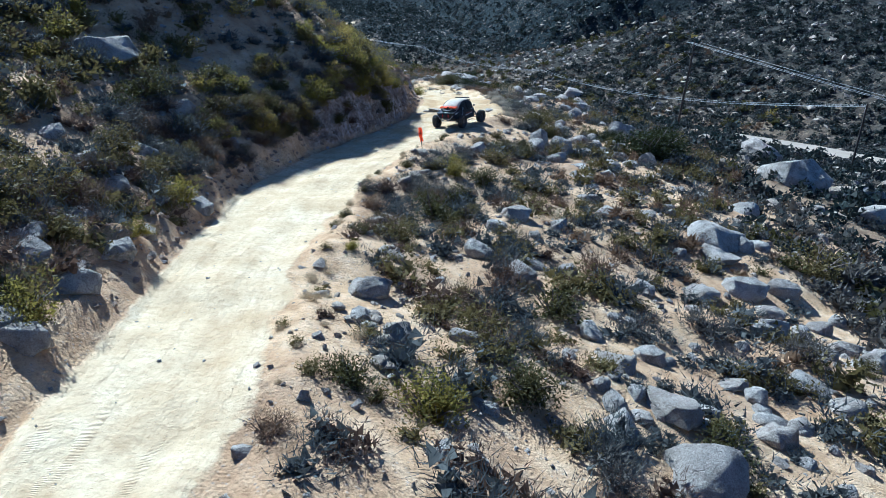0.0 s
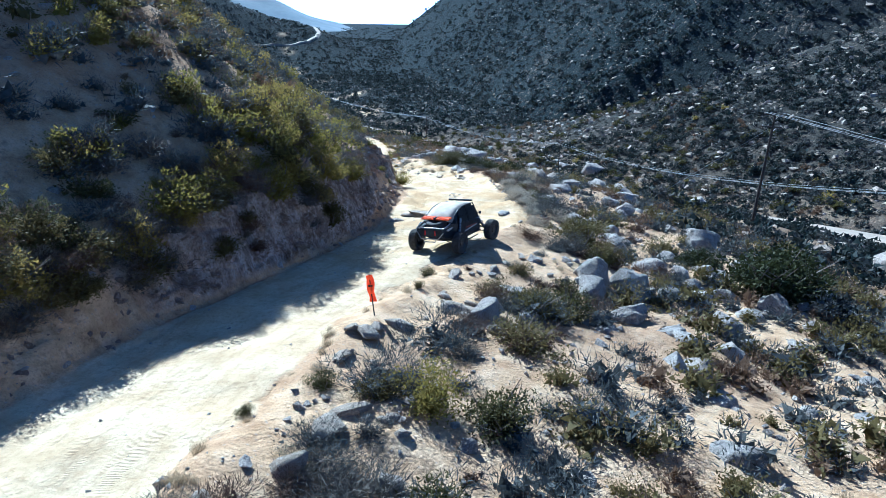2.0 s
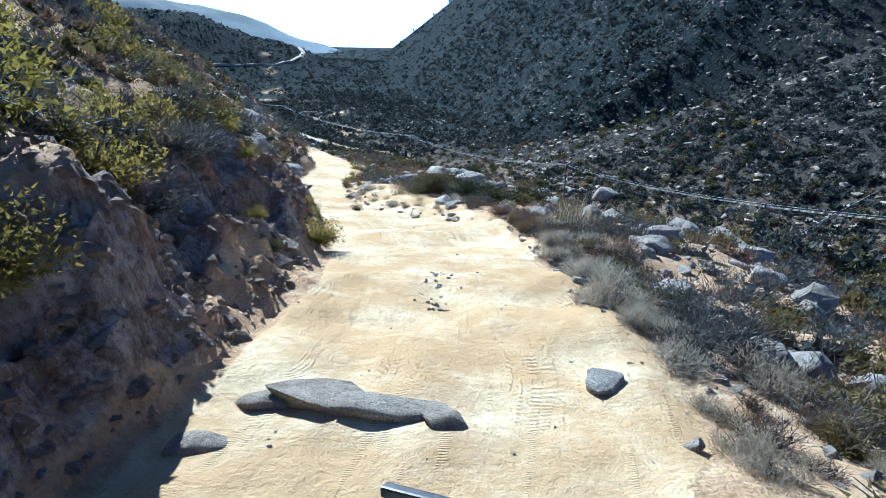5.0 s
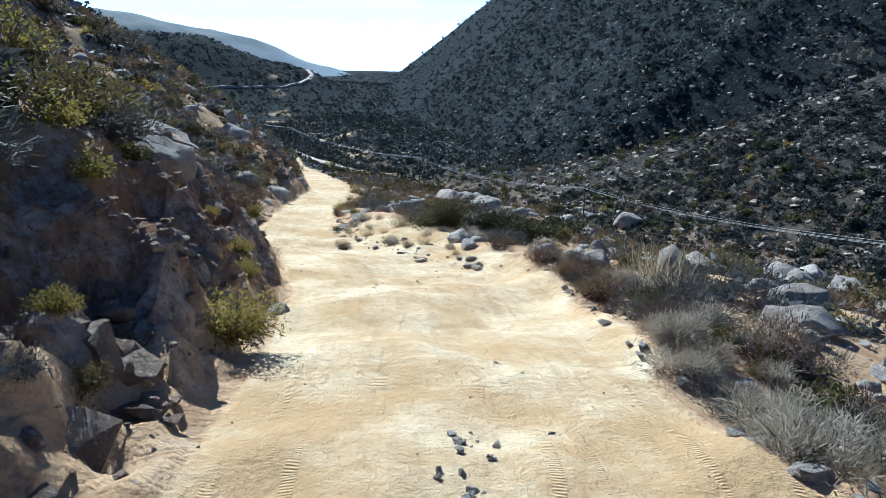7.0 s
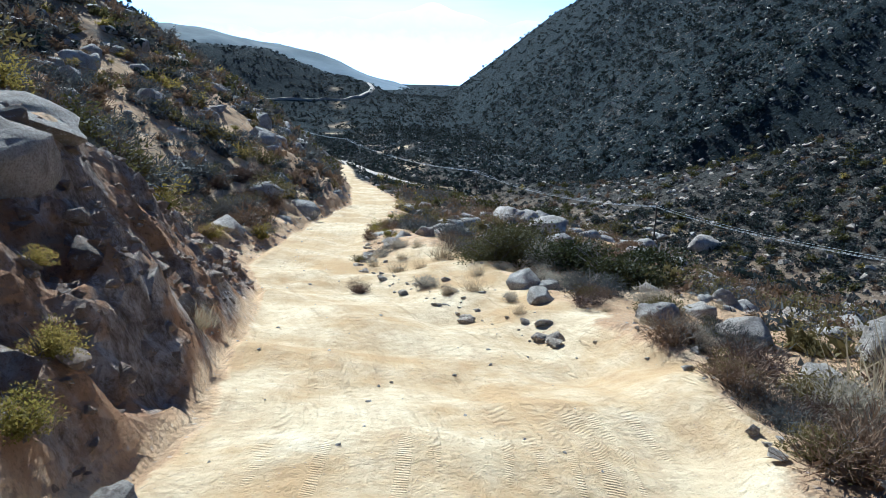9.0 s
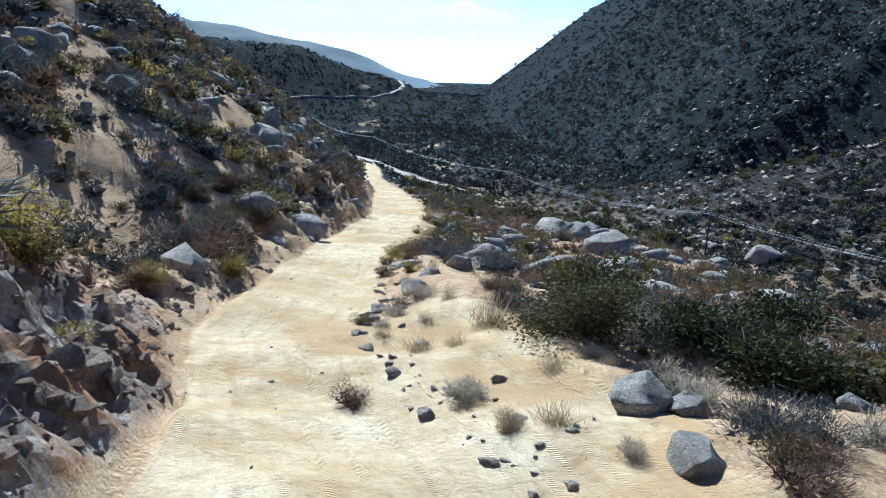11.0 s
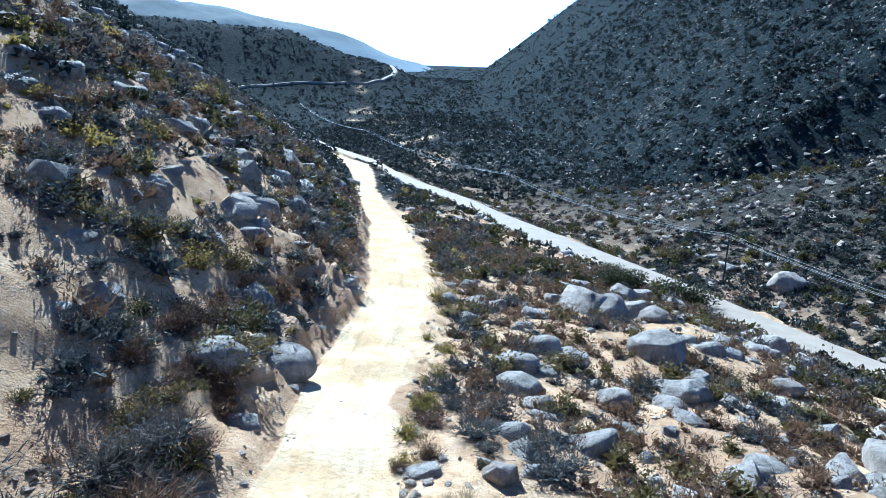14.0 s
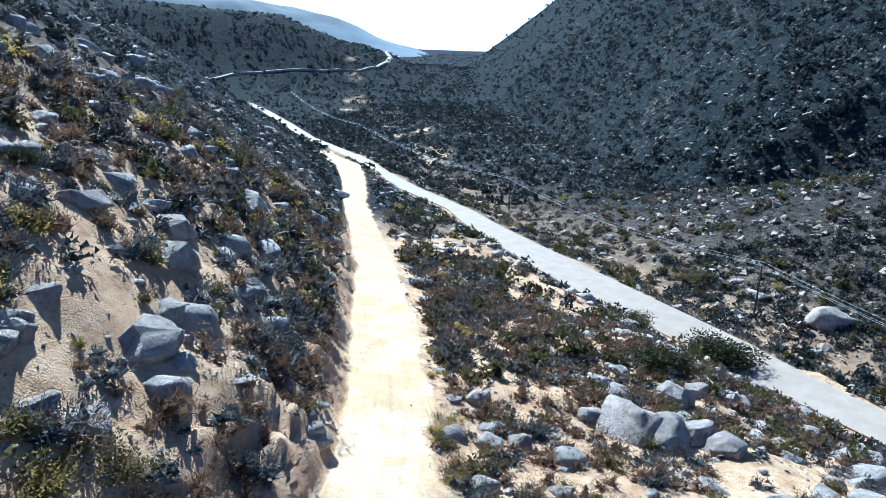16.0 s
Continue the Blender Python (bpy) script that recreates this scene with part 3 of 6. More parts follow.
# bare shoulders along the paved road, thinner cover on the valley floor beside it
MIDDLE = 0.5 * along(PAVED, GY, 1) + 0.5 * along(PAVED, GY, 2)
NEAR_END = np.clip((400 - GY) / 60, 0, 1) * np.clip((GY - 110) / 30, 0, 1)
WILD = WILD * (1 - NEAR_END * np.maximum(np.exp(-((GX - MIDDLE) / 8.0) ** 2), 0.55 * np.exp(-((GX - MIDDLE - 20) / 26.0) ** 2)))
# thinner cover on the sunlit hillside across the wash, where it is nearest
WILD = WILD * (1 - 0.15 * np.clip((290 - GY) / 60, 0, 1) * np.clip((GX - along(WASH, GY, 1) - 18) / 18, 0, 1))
ACROSS = np.clip(GX - along(ROAD, GY, 1), -60, 60)
nx, ny = len(gx), len(gy)
ids = np.arange(nx * ny).reshape(ny, nx)
quads = np.stack([ids[:-1, :-1], ids[:-1, 1:], ids[1:, 1:], ids[1:, :-1]], -1).reshape(-1, 4)
is_road = (DIRT.ravel()[quads].mean(1) > 0.5) & (GY.ravel()[quads].mean(1) < 345) & (np.abs(GX - along(ROAD, GY, 1)).ravel()[quads].mean(1) < 16)
places = np.stack([GX.ravel(), GY.ravel(), GZ.ravel()], -1)


def sheet(name, faces, label, category):
    used, back = np.unique(faces, return_inverse=True)
    me = mesh_from(name, places[used], back.reshape(-1, 4), GROUND, True, 4)
    me.polygons.foreach_set("use_smooth", CUT.ravel()[faces].mean(1) < 0.45)
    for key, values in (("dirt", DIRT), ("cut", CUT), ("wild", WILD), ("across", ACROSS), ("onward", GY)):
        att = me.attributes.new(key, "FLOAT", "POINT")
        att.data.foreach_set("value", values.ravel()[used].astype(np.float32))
    return tagged(new(name, me), label, category, kind="structure")


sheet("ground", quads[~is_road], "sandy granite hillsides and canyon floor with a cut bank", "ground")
sheet("road", quads[is_road], "rutted pale sandy dirt road along the hillside", "dirt road")


def paved_road():
    ys = np.arange(58, 620, 3.0)
    rows, faces = [], []
    for i, y in enumerate(ys):
        l, r, z = along(PAVED, y, 1), along(PAVED, y, 2), along(PAVED, y, 3)
        for k, f in enumerate((0, 0, 0.25, 0.5, 0.75, 1, 1)):
            rows.append((l + (r - l) * f, y, z + (-0.35 if k in (0, 6) else 0.10 + 0.05 * (1 - abs(2 * f - 1)))))
        if i:
            faces += [(7 * i - 7 + k, 7 * i - 6 + k, 7 * i + 1 + k, 7 * i + k) for k in range(6)]
    me = mesh_from("pavement", rows, faces, ASPHALT, False, 4)
    return tagged(new("pavement", me), "sun-bleached grey paved road through the valley", "road", kind="structure")


paved_road()


# ---- the distance: a far ridge and mountains, their haze painted as glow ----
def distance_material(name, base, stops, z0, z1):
    """Hills so far off that lit air lies before them, painted in as glow."""
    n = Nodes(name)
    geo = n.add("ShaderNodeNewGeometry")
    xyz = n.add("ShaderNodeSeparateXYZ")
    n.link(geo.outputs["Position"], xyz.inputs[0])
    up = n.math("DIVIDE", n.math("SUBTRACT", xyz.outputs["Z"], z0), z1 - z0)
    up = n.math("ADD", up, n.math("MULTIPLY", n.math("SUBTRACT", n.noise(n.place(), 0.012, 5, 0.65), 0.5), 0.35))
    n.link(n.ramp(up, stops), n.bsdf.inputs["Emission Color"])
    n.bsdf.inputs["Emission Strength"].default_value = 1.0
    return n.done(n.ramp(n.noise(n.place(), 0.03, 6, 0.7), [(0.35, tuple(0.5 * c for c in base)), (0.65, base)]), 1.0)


def far_ridge():
    xs, ys = np.linspace(-1900, -150, 120), np.linspace(1000, 2500, 70)
    X, Y = np.meshgrid(xs, ys)
    Z = ridge(X, Y, -1050, 1500, -390, 1900, FAR_CREST, 330) - 32 + value_noise(X, Y, 90, 71) * 7 + value_noise(X, Y, 34, 72) * 3
    k = np.arange(X.size).reshape(X.shape)
    faces = np.stack([k[:-1, :-1], k[:-1, 1:], k[1:, 1:], k[1:, :-1]], -1).reshape(-1, 4)
    # haze painted as emission, strongest at the foot of the ridge
    mat = distance_material("far hillside with painted haze", (0.05, 0.058, 0.052), [(0.0, (0.08, 0.088, 0.082)), (0.45, (0.026, 0.032, 0.031)), (1.0, (0.014, 0.018, 0.0175))], -30, 190)
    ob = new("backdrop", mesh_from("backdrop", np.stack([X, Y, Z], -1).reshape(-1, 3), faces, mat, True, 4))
    tagged(ob, "long ridge far down the valley with blue haze painted on", "far hills", kind="structure")


def far_mountains():
    rows, faces = [], []
    for i, az in enumerate(np.radians(np.linspace(-34, 26, 121))):
        top = 300 + 150 * math.exp(-((math.degrees(az) + 8.0) / 6.5) ** 2) + 70 * math.exp(-((math.degrees(az) - 6.0) / 8.0) ** 2) + 22 * math.sin(az * 41) + 12 * math.sin(az * 97 + 1)
        for k in range(6):
            rows.append((4350 * math.sin(az), 4350 * math.cos(az) + 40 * k, -120 + (top + 120) * k / 5))
        if i:
            faces += [(6 * i - 6 + k, 6 * i + k, 6 * i + 1 + k, 6 * i - 5 + k) for k in range(5)]
    # white haze painted as emission, brightest low down
    mat = distance_material("mountains with painted white haze", (0.02, 0.02, 0.02), [(0.0, (0.95, 0.92, 0.86)), (0.5, (0.9, 0.87, 0.81)), (0.74, (0.72, 0.68, 0.62)), (1.0, (0.82, 0.77, 0.70))], -60, 450)
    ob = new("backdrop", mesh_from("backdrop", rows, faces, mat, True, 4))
    tagged(ob, "far mountains at the horizon with white haze painted on", "far mountains", kind="structure")


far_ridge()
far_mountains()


# ---- the boulders and plants that stand out, where they stand: x, y, radius ----
BOULDERS_BY_THE_BEND = [
    (6.5, 13.0, 1.14), (5.0, 15.6, 0.42), (9.8, 15.7, 0.48), (6.7, 15.8, 0.70), (-1.0, 16.5, 0.43), (0.9, 17.2, 0.49),
    (-2.1, 17.2, 0.32), (13.0, 17.7, 0.53), (9.6, 18.5, 0.49), (-2.2, 19.7, 0.72), (16.0, 23.3, 0.61), (3.3, 23.7, 0.54),
    (15.9, 25.0, 0.64), (8.3, 25.0, 0.51), (-15.4, 26.6, 0.61), (13.7, 27.5, 0.75), (15.7, 28.2, 0.77), (13.8, 30.7, 1.02),
    (14.3, 32.8, 1.29), (8.9, 34.3, 0.67), (-13.5, 34.9, 0.78), (-17.8, 37.2, 1.73), (-11.8, 37.7, 0.54), (25.8, 45.1, 0.78),
    (30.4, 45.3, 1.56), (-5.7, 48.0, 0.20), (2.7, 48.4, 0.18), (6.7, 48.9, 0.68), (8.6, 49.8, 0.34), (8.7, 50.7, 0.89),
]
BOULDERS_BY_THE_BEND_ON = [
    (4.8, 51.3, 0.31), (29.1, 54.2, 2.27), (35.6, 54.6, 1.39), (12.5, 55.1, 0.47), (11.1, 55.6, 0.88),
]
BOULDERS_BY_THE_WIDE_PATCH = [
    (3.9, 59.7, 0.33), (9.5, 64.0, 0.68), (26.9, 65.8, 0.95), (31.2, 66.2, 1.65), (4.9, 66.8, 0.21), (13.0, 70.3, 0.49),
    (-3.1, 75.3, 0.28), (10.7, 78.8, 0.63), (-7.6, 79.5, 1.05), (-8.1, 81.2, 1.30), (-8.6, 82.6, 0.54),
    (16.6, 86.1, 1.08), (4.4, 86.2, 0.41), (1.6, 88.4, 0.47), (14.7, 88.7, 0.95), (6.5, 90.2, 0.50), (2.0, 90.9, 0.36),
    (1.3, 91.0, 0.62), (-5.3, 98.2, 0.31), (-4.7, 100.4, 0.42), (-4.5, 102.5, 0.35),
]
BOULDERS_BELOW_THE_PATCH = [
    (-4.0, 107.0, 0.48), (2.0, 108.8, 0.61), (-19.1, 111.0, 0.69), (-21.2, 113.3, 0.56), (11.9, 116.2, 1.26), (0.6, 117.3, 0.81),
    (-20.4, 119.5, 0.68), (4.1, 120.5, 1.03), (-22.4, 120.5, 0.91), (-22.4, 121.3, 0.64), (-23.1, 123.8, 0.61), (-20.1, 124.9, 1.16),
    (-18.7, 125.1, 0.65), (3.8, 125.8, 1.34), (10.9, 126.1, 0.92), (-17.2, 126.8, 0.80), (-6.7, 127.0, 0.58), (-6.9, 131.6, 0.67),
    (-5.4, 131.9, 0.54), (-27.0, 132.1, 1.20), (-23.1, 133.1, 1.22), (-24.5, 133.5, 0.70), (-18.7, 134.5, 0.88), (5.3, 135.3, 0.87),
    (-9.1, 135.5, 0.45), (1.9, 135.8, 1.46), (0.4, 136.3, 1.78), (-7.8, 136.4, 0.62), (3.8, 136.7, 1.27), (-20.7, 136.9, 0.93),
]
BOULDERS_BELOW_THE_PATCH_ON = [
    (-1.5, 137.0, 0.92), (-25.1, 137.1, 1.08), (13.7, 137.2, 1.35), (41.2, 137.5, 2.48), (-30.2, 138.2, 0.79), (-26.9, 138.2, 0.96),
    (4.1, 142.1, 1.12), (5.8, 144.4, 0.99), (8.5, 144.9, 0.91), (-28.0, 153.2, 1.76), (-56.3, 186.7, 1.77), (35.5, 195.7, 3.02),
    (30.6, 207.6, 1.72), (-40.9, 226.9, 1.58), (-40.2, 271.6, 2.12),
]
BOULDER_PLACES = BOULDERS_BY_THE_BEND + BOULDERS_BY_THE_BEND_ON + BOULDERS_BY_THE_WIDE_PATCH + BOULDERS_BELOW_THE_PATCH + BOULDERS_BELOW_THE_PATCH_ON
OLIVE_PLACES = [
    (-1.9, 13.6, 0.81), (2.4, 15.0, 1.10), (4.1, 21.1, 1.19), (-0.2, 30.3, 1.48), (7.6, 14.3, 0.97), (18.9, 31.4, 1.72),
    (15.6, 21.1, 0.58), (-13.2, 27.6, 0.98), (-11.2, 18.6, 0.71), (-14.1, 21.9, 0.71), (7.6, 55.8, 1.62), (-3.3, 67.3, 0.34),
    (22.4, 215.6, 3.62), (1.8, 94.1, 0.30), (-5.4, 96.5, 0.37), (-17.4, 118.7, 1.24), (-8.8, 129.9, 0.73), (-28.2, 177.9, 1.84),
    (-48.9, 182.8, 1.93),
]
YELLOW_PLACES = [
    (-0.0, 13.4, 1.00), (0.6, 36.8, 0.88), (-10.4, 26.3, 1.07), (-10.0, 21.0, 0.44), (-11.2, 35.1, 0.83), (-4.3, 57.4, 1.16),
    (-5.7, 52.4, 0.35), (-3.7, 74.9, 0.34), (-7.9, 54.8, 0.59), (-8.3, 58.2, 0.77), (-12.3, 70.8, 1.23), (-7.1, 60.6, 1.04),
    (-10.5, 75.2, 1.41), (-9.7, 76.8, 1.33), (-6.9, 50.2, 0.55), (-2.8, 71.1, 0.67), (-3.6, 68.9, 0.33), (-3.8, 67.9, 0.29),
    (-5.7, 71.6, 0.49), (-9.7, 82.7, 0.60), (-4.3, 76.2, 0.33), (-11.1, 101.0, 0.64), (-5.4, 77.6, 0.24), (18.6, 193.8, 3.56),
    (-76.1, 338.7, 3.74),
]
DARK_PLACES = [
    (16.9, 54.6, 3.18), (14.3, 57.4, 1.31), (1.2, 100.6, 2.02), (3.1, 95.5, 1.38), (4.7, 94.0, 1.51), (7.9, 103.7, 2.13),
    (0.2, 95.2, 1.75), (6.0, 171.3, 2.20), (4.2, 149.4, 2.45), (14.2, 169.5, 3.70), (-20.7, 147.5, 1.51), (-29.5, 131.6, 0.99),
]
SAGE_PLACES = [
    (-3.4, 31.5, 0.64), (10.0, 22.0, 1.16), (7.1, 20.8, 0.92), (4.2, 12.1, 0.90), (13.2, 21.0, 1.04), (7.2, 63.3, 1.43),
    (-5.1, 52.8, 0.42), (-3.3, 66.4, 0.32), (5.0, 73.6, 0.65), (5.1, 69.1, 0.66), (7.6, 71.9, 0.71), (-4.6, 98.3, 0.41),
]
RUSSET_PLACES = [
    (-3.3, 11.1, 0.59), (6.7, 25.7, 1.09), (-2.6, 25.7, 0.64), (-12.0, 22.3, 0.91), (5.0, 54.9, 0.71), (1.8, 48.6, 0.22),
    (-5.6, 50.2, 0.41), (-3.6, 66.8, 0.26), (-4.0, 90.8, 0.49), (5.2, 82.0, 0.85), (-6.3, 107.9, 0.67),
]
STRAW_PLACES = [
    (5.9, 32.3, 0.80), (-3.4, 12.8, 0.15), (-3.9, 21.3, 0.23), (5.8, 50.7, 0.26), (7.3, 80.7, 1.67), (-4.7, 80.7, 0.50),
    (5.5, 67.0, 0.38), (-1.8, 96.1, 0.84), (-9.1, 131.9, 1.39), (4.7, 78.1, 0.44),
]
PLANT_PLACES = {"olive": OLIVE_PLACES, "yellow": YELLOW_PLACES, "dark": DARK_PLACES, "sage": SAGE_PLACES, "russet": RUSSET_PLACES, "straw": STRAW_PLACES}


# ---- plants ----
rng = np.random.default_rng(7)


def unit(v):
    return v / np.maximum(np.linalg.norm(v, axis=-1, keepdims=True), 1e-9)


def blades(roots, ways, length, width, bend=0.0):
    """Thin upright triangles from roots along ways."""
    side = unit(np.cross(ways, rng.normal(size=ways.shape)))
    w = side * np.reshape(width, (-1, 1))
    tip = roots + ways * np.reshape(length, (-1, 1)) - np.array([0, 0, 1.0]) * bend
    v = np.stack([roots - w, roots + w, tip], 1).reshape(-1, 3)
    return v, np.arange(len(v)).reshape(-1, 3)


def join(*sets):
    vs, fs, n = [], [], 0
    for v, f in sets:
        vs.append(v)
        fs.append(f + n)
        n += len(v)
    return np.concatenate(vs), np.concatenate(fs)


def stems(count, reach, height_, thick):
    """Forked woody stems grown from one root, as three-sided tapers."""
    ring = np.array([(math.cos(t_), math.sin(t_), 0) for t_ in (0, 2.09, 4.19)])
    vs, fs, tips = list(ring * thick * 1.5 + np.array([0, 0, -0.12])), [], []

    def grow(base, end, radius):
        n = len(vs)
        vs.extend(end + ring * radius)
        for k in range(3):
            m_ = (k + 1) % 3
            fs.extend([(base + k, base + m_, n + m_), (base + k, n + m_, n + k)])
        return n

    for _ in range(count):
        ang, lean = rng.uniform(0, 6.28), rng.uniform(0.2, 1.0)
        q = np.array([math.cos(ang) * reach * lean * 0.5, math.sin(ang) * reach * lean * 0.5, height_ * rng.uniform(0.35, 0.55)])
        fork = grow(0, q, thick * 0.6)
        for s_ in rng.uniform(-0.9, 0.9, 2):
            e_ = q + np.array([math.cos(ang + s_) * reach * lean * 0.45, math.sin(ang + s_) * reach * lean * 0.45, height_ * rng.uniform(0.2, 0.45)])
            grow(fork, e_, thick * 0.15)
            tips.append(e_)
    return (np.array(vs), np.array(fs)), np.array(tips)


def sprigs(n, flat, lumps, length, width, upward=0.55, stray=0.5):
    """A crown of fine upward twigs and narrow leaves in uneven clumps, denser inside."""
    heads = unit(rng.normal(size=(lumps, 3)) * np.array([1, 1, 0.6]) + np.array([0, 0, 0.35])) * rng.uniform(0.25, 0.66, (lumps, 1))
    radii = rng.uniform(0.22, 0.44, lumps)
    heads[:, 2] = np.abs(heads[:, 2] + 0.1)
    pick = rng.choice(lumps, n, p=radii ** 2 / np.sum(radii ** 2))
    out = unit(rng.normal(size=(n, 3)) + np.array([0, 0, 0.3]))
    p = heads[pick] + out * radii[pick][:, None] * rng.random((n, 1)) ** 0.45
    p[:, 2] = np.maximum(p[:, 2], 0.02)
    ways = unit(out + unit(p) * 0.5 + np.array([0, 0, upward]) + rng.normal(size=(n, 3)) * stray)
    v, f = blades(p, ways, length * rng.uniform(0.5, 1.5, n), width * rng.uniform(0.6, 1.6, n))
    # short broad sprays low inside, which keep the middle dark
    m = n // 7 if n > 60 else 0
    if not m:
        return v * np.array([1, 1, flat]), f
    p = heads[rng.choice(lumps, m)] * rng.uniform(0.2, 0.95, (m, 1)) + rng.normal(size=(m, 3)) * 0.07
    p[:, 2] = np.abs(p[:, 2]) * 0.8
    inner = blades(p, unit(rng.normal(size=(m, 3)) + np.array([0, 0, 0.2])), rng.uniform(0.6, 1.3, m) * 1.9 / math.sqrt(m), 0.85 / math.sqrt(m))
    v, f = join((v, f), inner)
    return v * np.array([1, 1, flat]), f


def leafy(count, lumps, length, width, flat=0.85, woody=6):
    wood, _ = stems(woody, 0.9, 0.85 * flat, 0.03)
    return wood, sprigs(count, flat, lumps, length, width, 0.25, 1.4)


def twiggy(count, flat=0.8, width=0.008, heads=9, length=0.24):
    wood, _ = stems(6, 0.8, 0.6 * flat, 0.025)
    return wood, sprigs(count, flat, heads, length, width, 0.6, 0.8)


def tuft(count):
    ways = unit(rng.normal(size=(count, 3)) * np.array([0.6, 0.6, 0.2]) + np.array([0, 0, 1.0]))
    roots = rng.normal(size=(count, 3)) * np.array([0.22, 0.22, 0.0])
    roots[:, 2] = -0.03
    return blades(roots, ways, rng.uniform(0.4, 1.0, count), 0.008 * rng.uniform(0.7, 1.6, count))


# fine shapes for plants beside the flight, coarser ones farther off
KINDS = {
    "olive": ("shrub", OLIVE, [leafy(1800, 16, 0.075, 0.0165) for _ in range(3)] + [leafy(900, 13, 0.085, 0.023) for _ in range(3)], "olive green chaparral shrub on the slope", "shrub"),
    "yellow": ("bush", YELLOWGREEN, [leafy(1800, 18, 0.072, 0.017, 0.95) for _ in range(3)] + [leafy(900, 13, 0.085, 0.023, 0.95) for _ in range(3)], "yellow green leafy bush on the stony bank", "bush"),
    "dark": ("evergreen_bush", DARKGREEN, [leafy(13000, 30, 0.036, 0.0115, 0.8, 9) for _ in range(2)] + [leafy(5000, 30, 0.06, 0.02, 0.8, 9)], "dense dark evergreen bush among boulders", "bush"),
    "sage": ("sagebrush", GREYSAGE, [twiggy(1700, 0.8, 0.0054, 17, 0.165) for _ in range(3)] + [twiggy(820, 0.8, 0.011, 14, 0.2) for _ in range(3)], "grey twiggy sagebrush on sandy soil", "shrub"),
    "russet": ("dry_shrub", RUSSET, [twiggy(1700, 0.85, 0.0054, 17, 0.165) for _ in range(3)] + [twiggy(820, 0.85, 0.011, 14, 0.2) for _ in range(3)], "leafless russet brown dry shrub", "shrub"),
    "bleached": ("dry_brush", BLEACHED, [twiggy(1900, 0.95, 0.008, 16, 0.15) for _ in range(3)] + [twiggy(850, 0.95, 0.017, 14, 0.17) for _ in range(2)], "bleached straw-grey brush along the road edge", "brush"),
    "straw": ("grass_tuft", STRAW, [tuft(190) for _ in range(2)] + [tuft(120)], "bleached straw-coloured grass tuft", "grass"),
}
MESHES = {}
for key, (name, mat, shapes, label, category) in KINDS.items():
    MESHES[key] = []
    for shape in shapes:
        if key == "straw":
            MESHES[key].append((mesh_from("tuft", *shape, mat), None))
        else:
            MESHES[key].append((mesh_from("stems", *shape[0], TWIG), mesh_from("foliage", *shape[1], mat)))


def plant(key, x, y, size, tall=1.0, z=None):
    """One plant on the ground: woody stems that carry the foliage."""
    name, _, _, label, category = KINDS[key]
    fine = min(3 if key != "dark" and key != "straw" else 2, len(MESHES[key]) - 1)
    beside = abs(x - float(along(ROAD, y, 1)) - 2.0) < 7.5 and y < 100
    choice = MESHES[key][:fine] if beside else MESHES[key][fine:]
    base, crown = choice[int(rng.integers(len(choice)))]
    ob = new(name, base)
    ob.matrix_world = pose(x, y, (height(x, y) if z is None else z) - 0.04 * size, rng.uniform(-6, 6), rng.uniform(-6, 6), rng.uniform(0, 360)) @ Matrix.Diagonal((size, size * rng.uniform(0.85, 1.15), size * tall, 1))
    tagged(ob, label, category, name + "s of the canyon")
    if crown:
        leaf = new("foliage", crown)
        leaf.parent = ob
    return ob


# ---- boulders ----
def boulder_mesh(seed, points, squat, worn=0.0, rounds=2):
    """An angular block: the hull of a few scattered points, its edges worn round."""
    r = random.Random(seed)
    bm = bmesh.new()
    for k in range(points):
        v = Vector((r.gauss(0, 1), r.gauss(0, 1), r.gauss(0, 1))).normalized()
        m = max(abs(v.x), abs(v.y), abs(v.z))
        v = v * (0.55 + 0.45 / m) * r.uniform(0.72, 1.0) * 0.95
        bm.verts.new((v.x, v.y, v.z * squat))
    out = bmesh.ops.convex_hull(bm, input=bm.verts)
    loose = [v for v in bm.verts if not v.link_faces]
    bmesh.ops.delete(bm, geom=loose, context="VERTS")
    bmesh.ops.dissolve_limit(bm, angle_limit=radians(14), verts=bm.verts, edges=bm.edges)
    if worn:
        bmesh.ops.bevel(bm, geom=list(bm.edges), offset=worn, segments=rounds, profile=0.6, affect="EDGES", clamp_overlap=True)
        bmesh.ops.triangulate(bm, faces=bm.faces)
        if rounds > 1:
            bmesh.ops.subdivide_edges(bm, edges=[e for e in bm.edges if e.calc_length() > 0.42], cuts=1)
        bmesh.ops.triangulate(bm, faces=bm.faces)
        shift = Vector((seed * 3.1, seed * 1.7, 0))
        for v in bm.verts:
            p = v.co.copy()
            v.co += p.normalized() * (0.22 * noise.noise(p * 1.3 + shift) + 0.10 * noise.noise(p * 3.4 + shift))
    bmesh.ops.triangulate(bm, faces=bm.faces)
    me = bpy.data.meshes.new("boulder")
    bm.to_mesh(me)
    bm.free()
    me.polygons.foreach_set("use_smooth", np.full(len(me.polygons), True))
    me.set_sharp_from_angle(angle=radians(46 if worn else 20))
    me.materials.append(GRANITE)
    return me


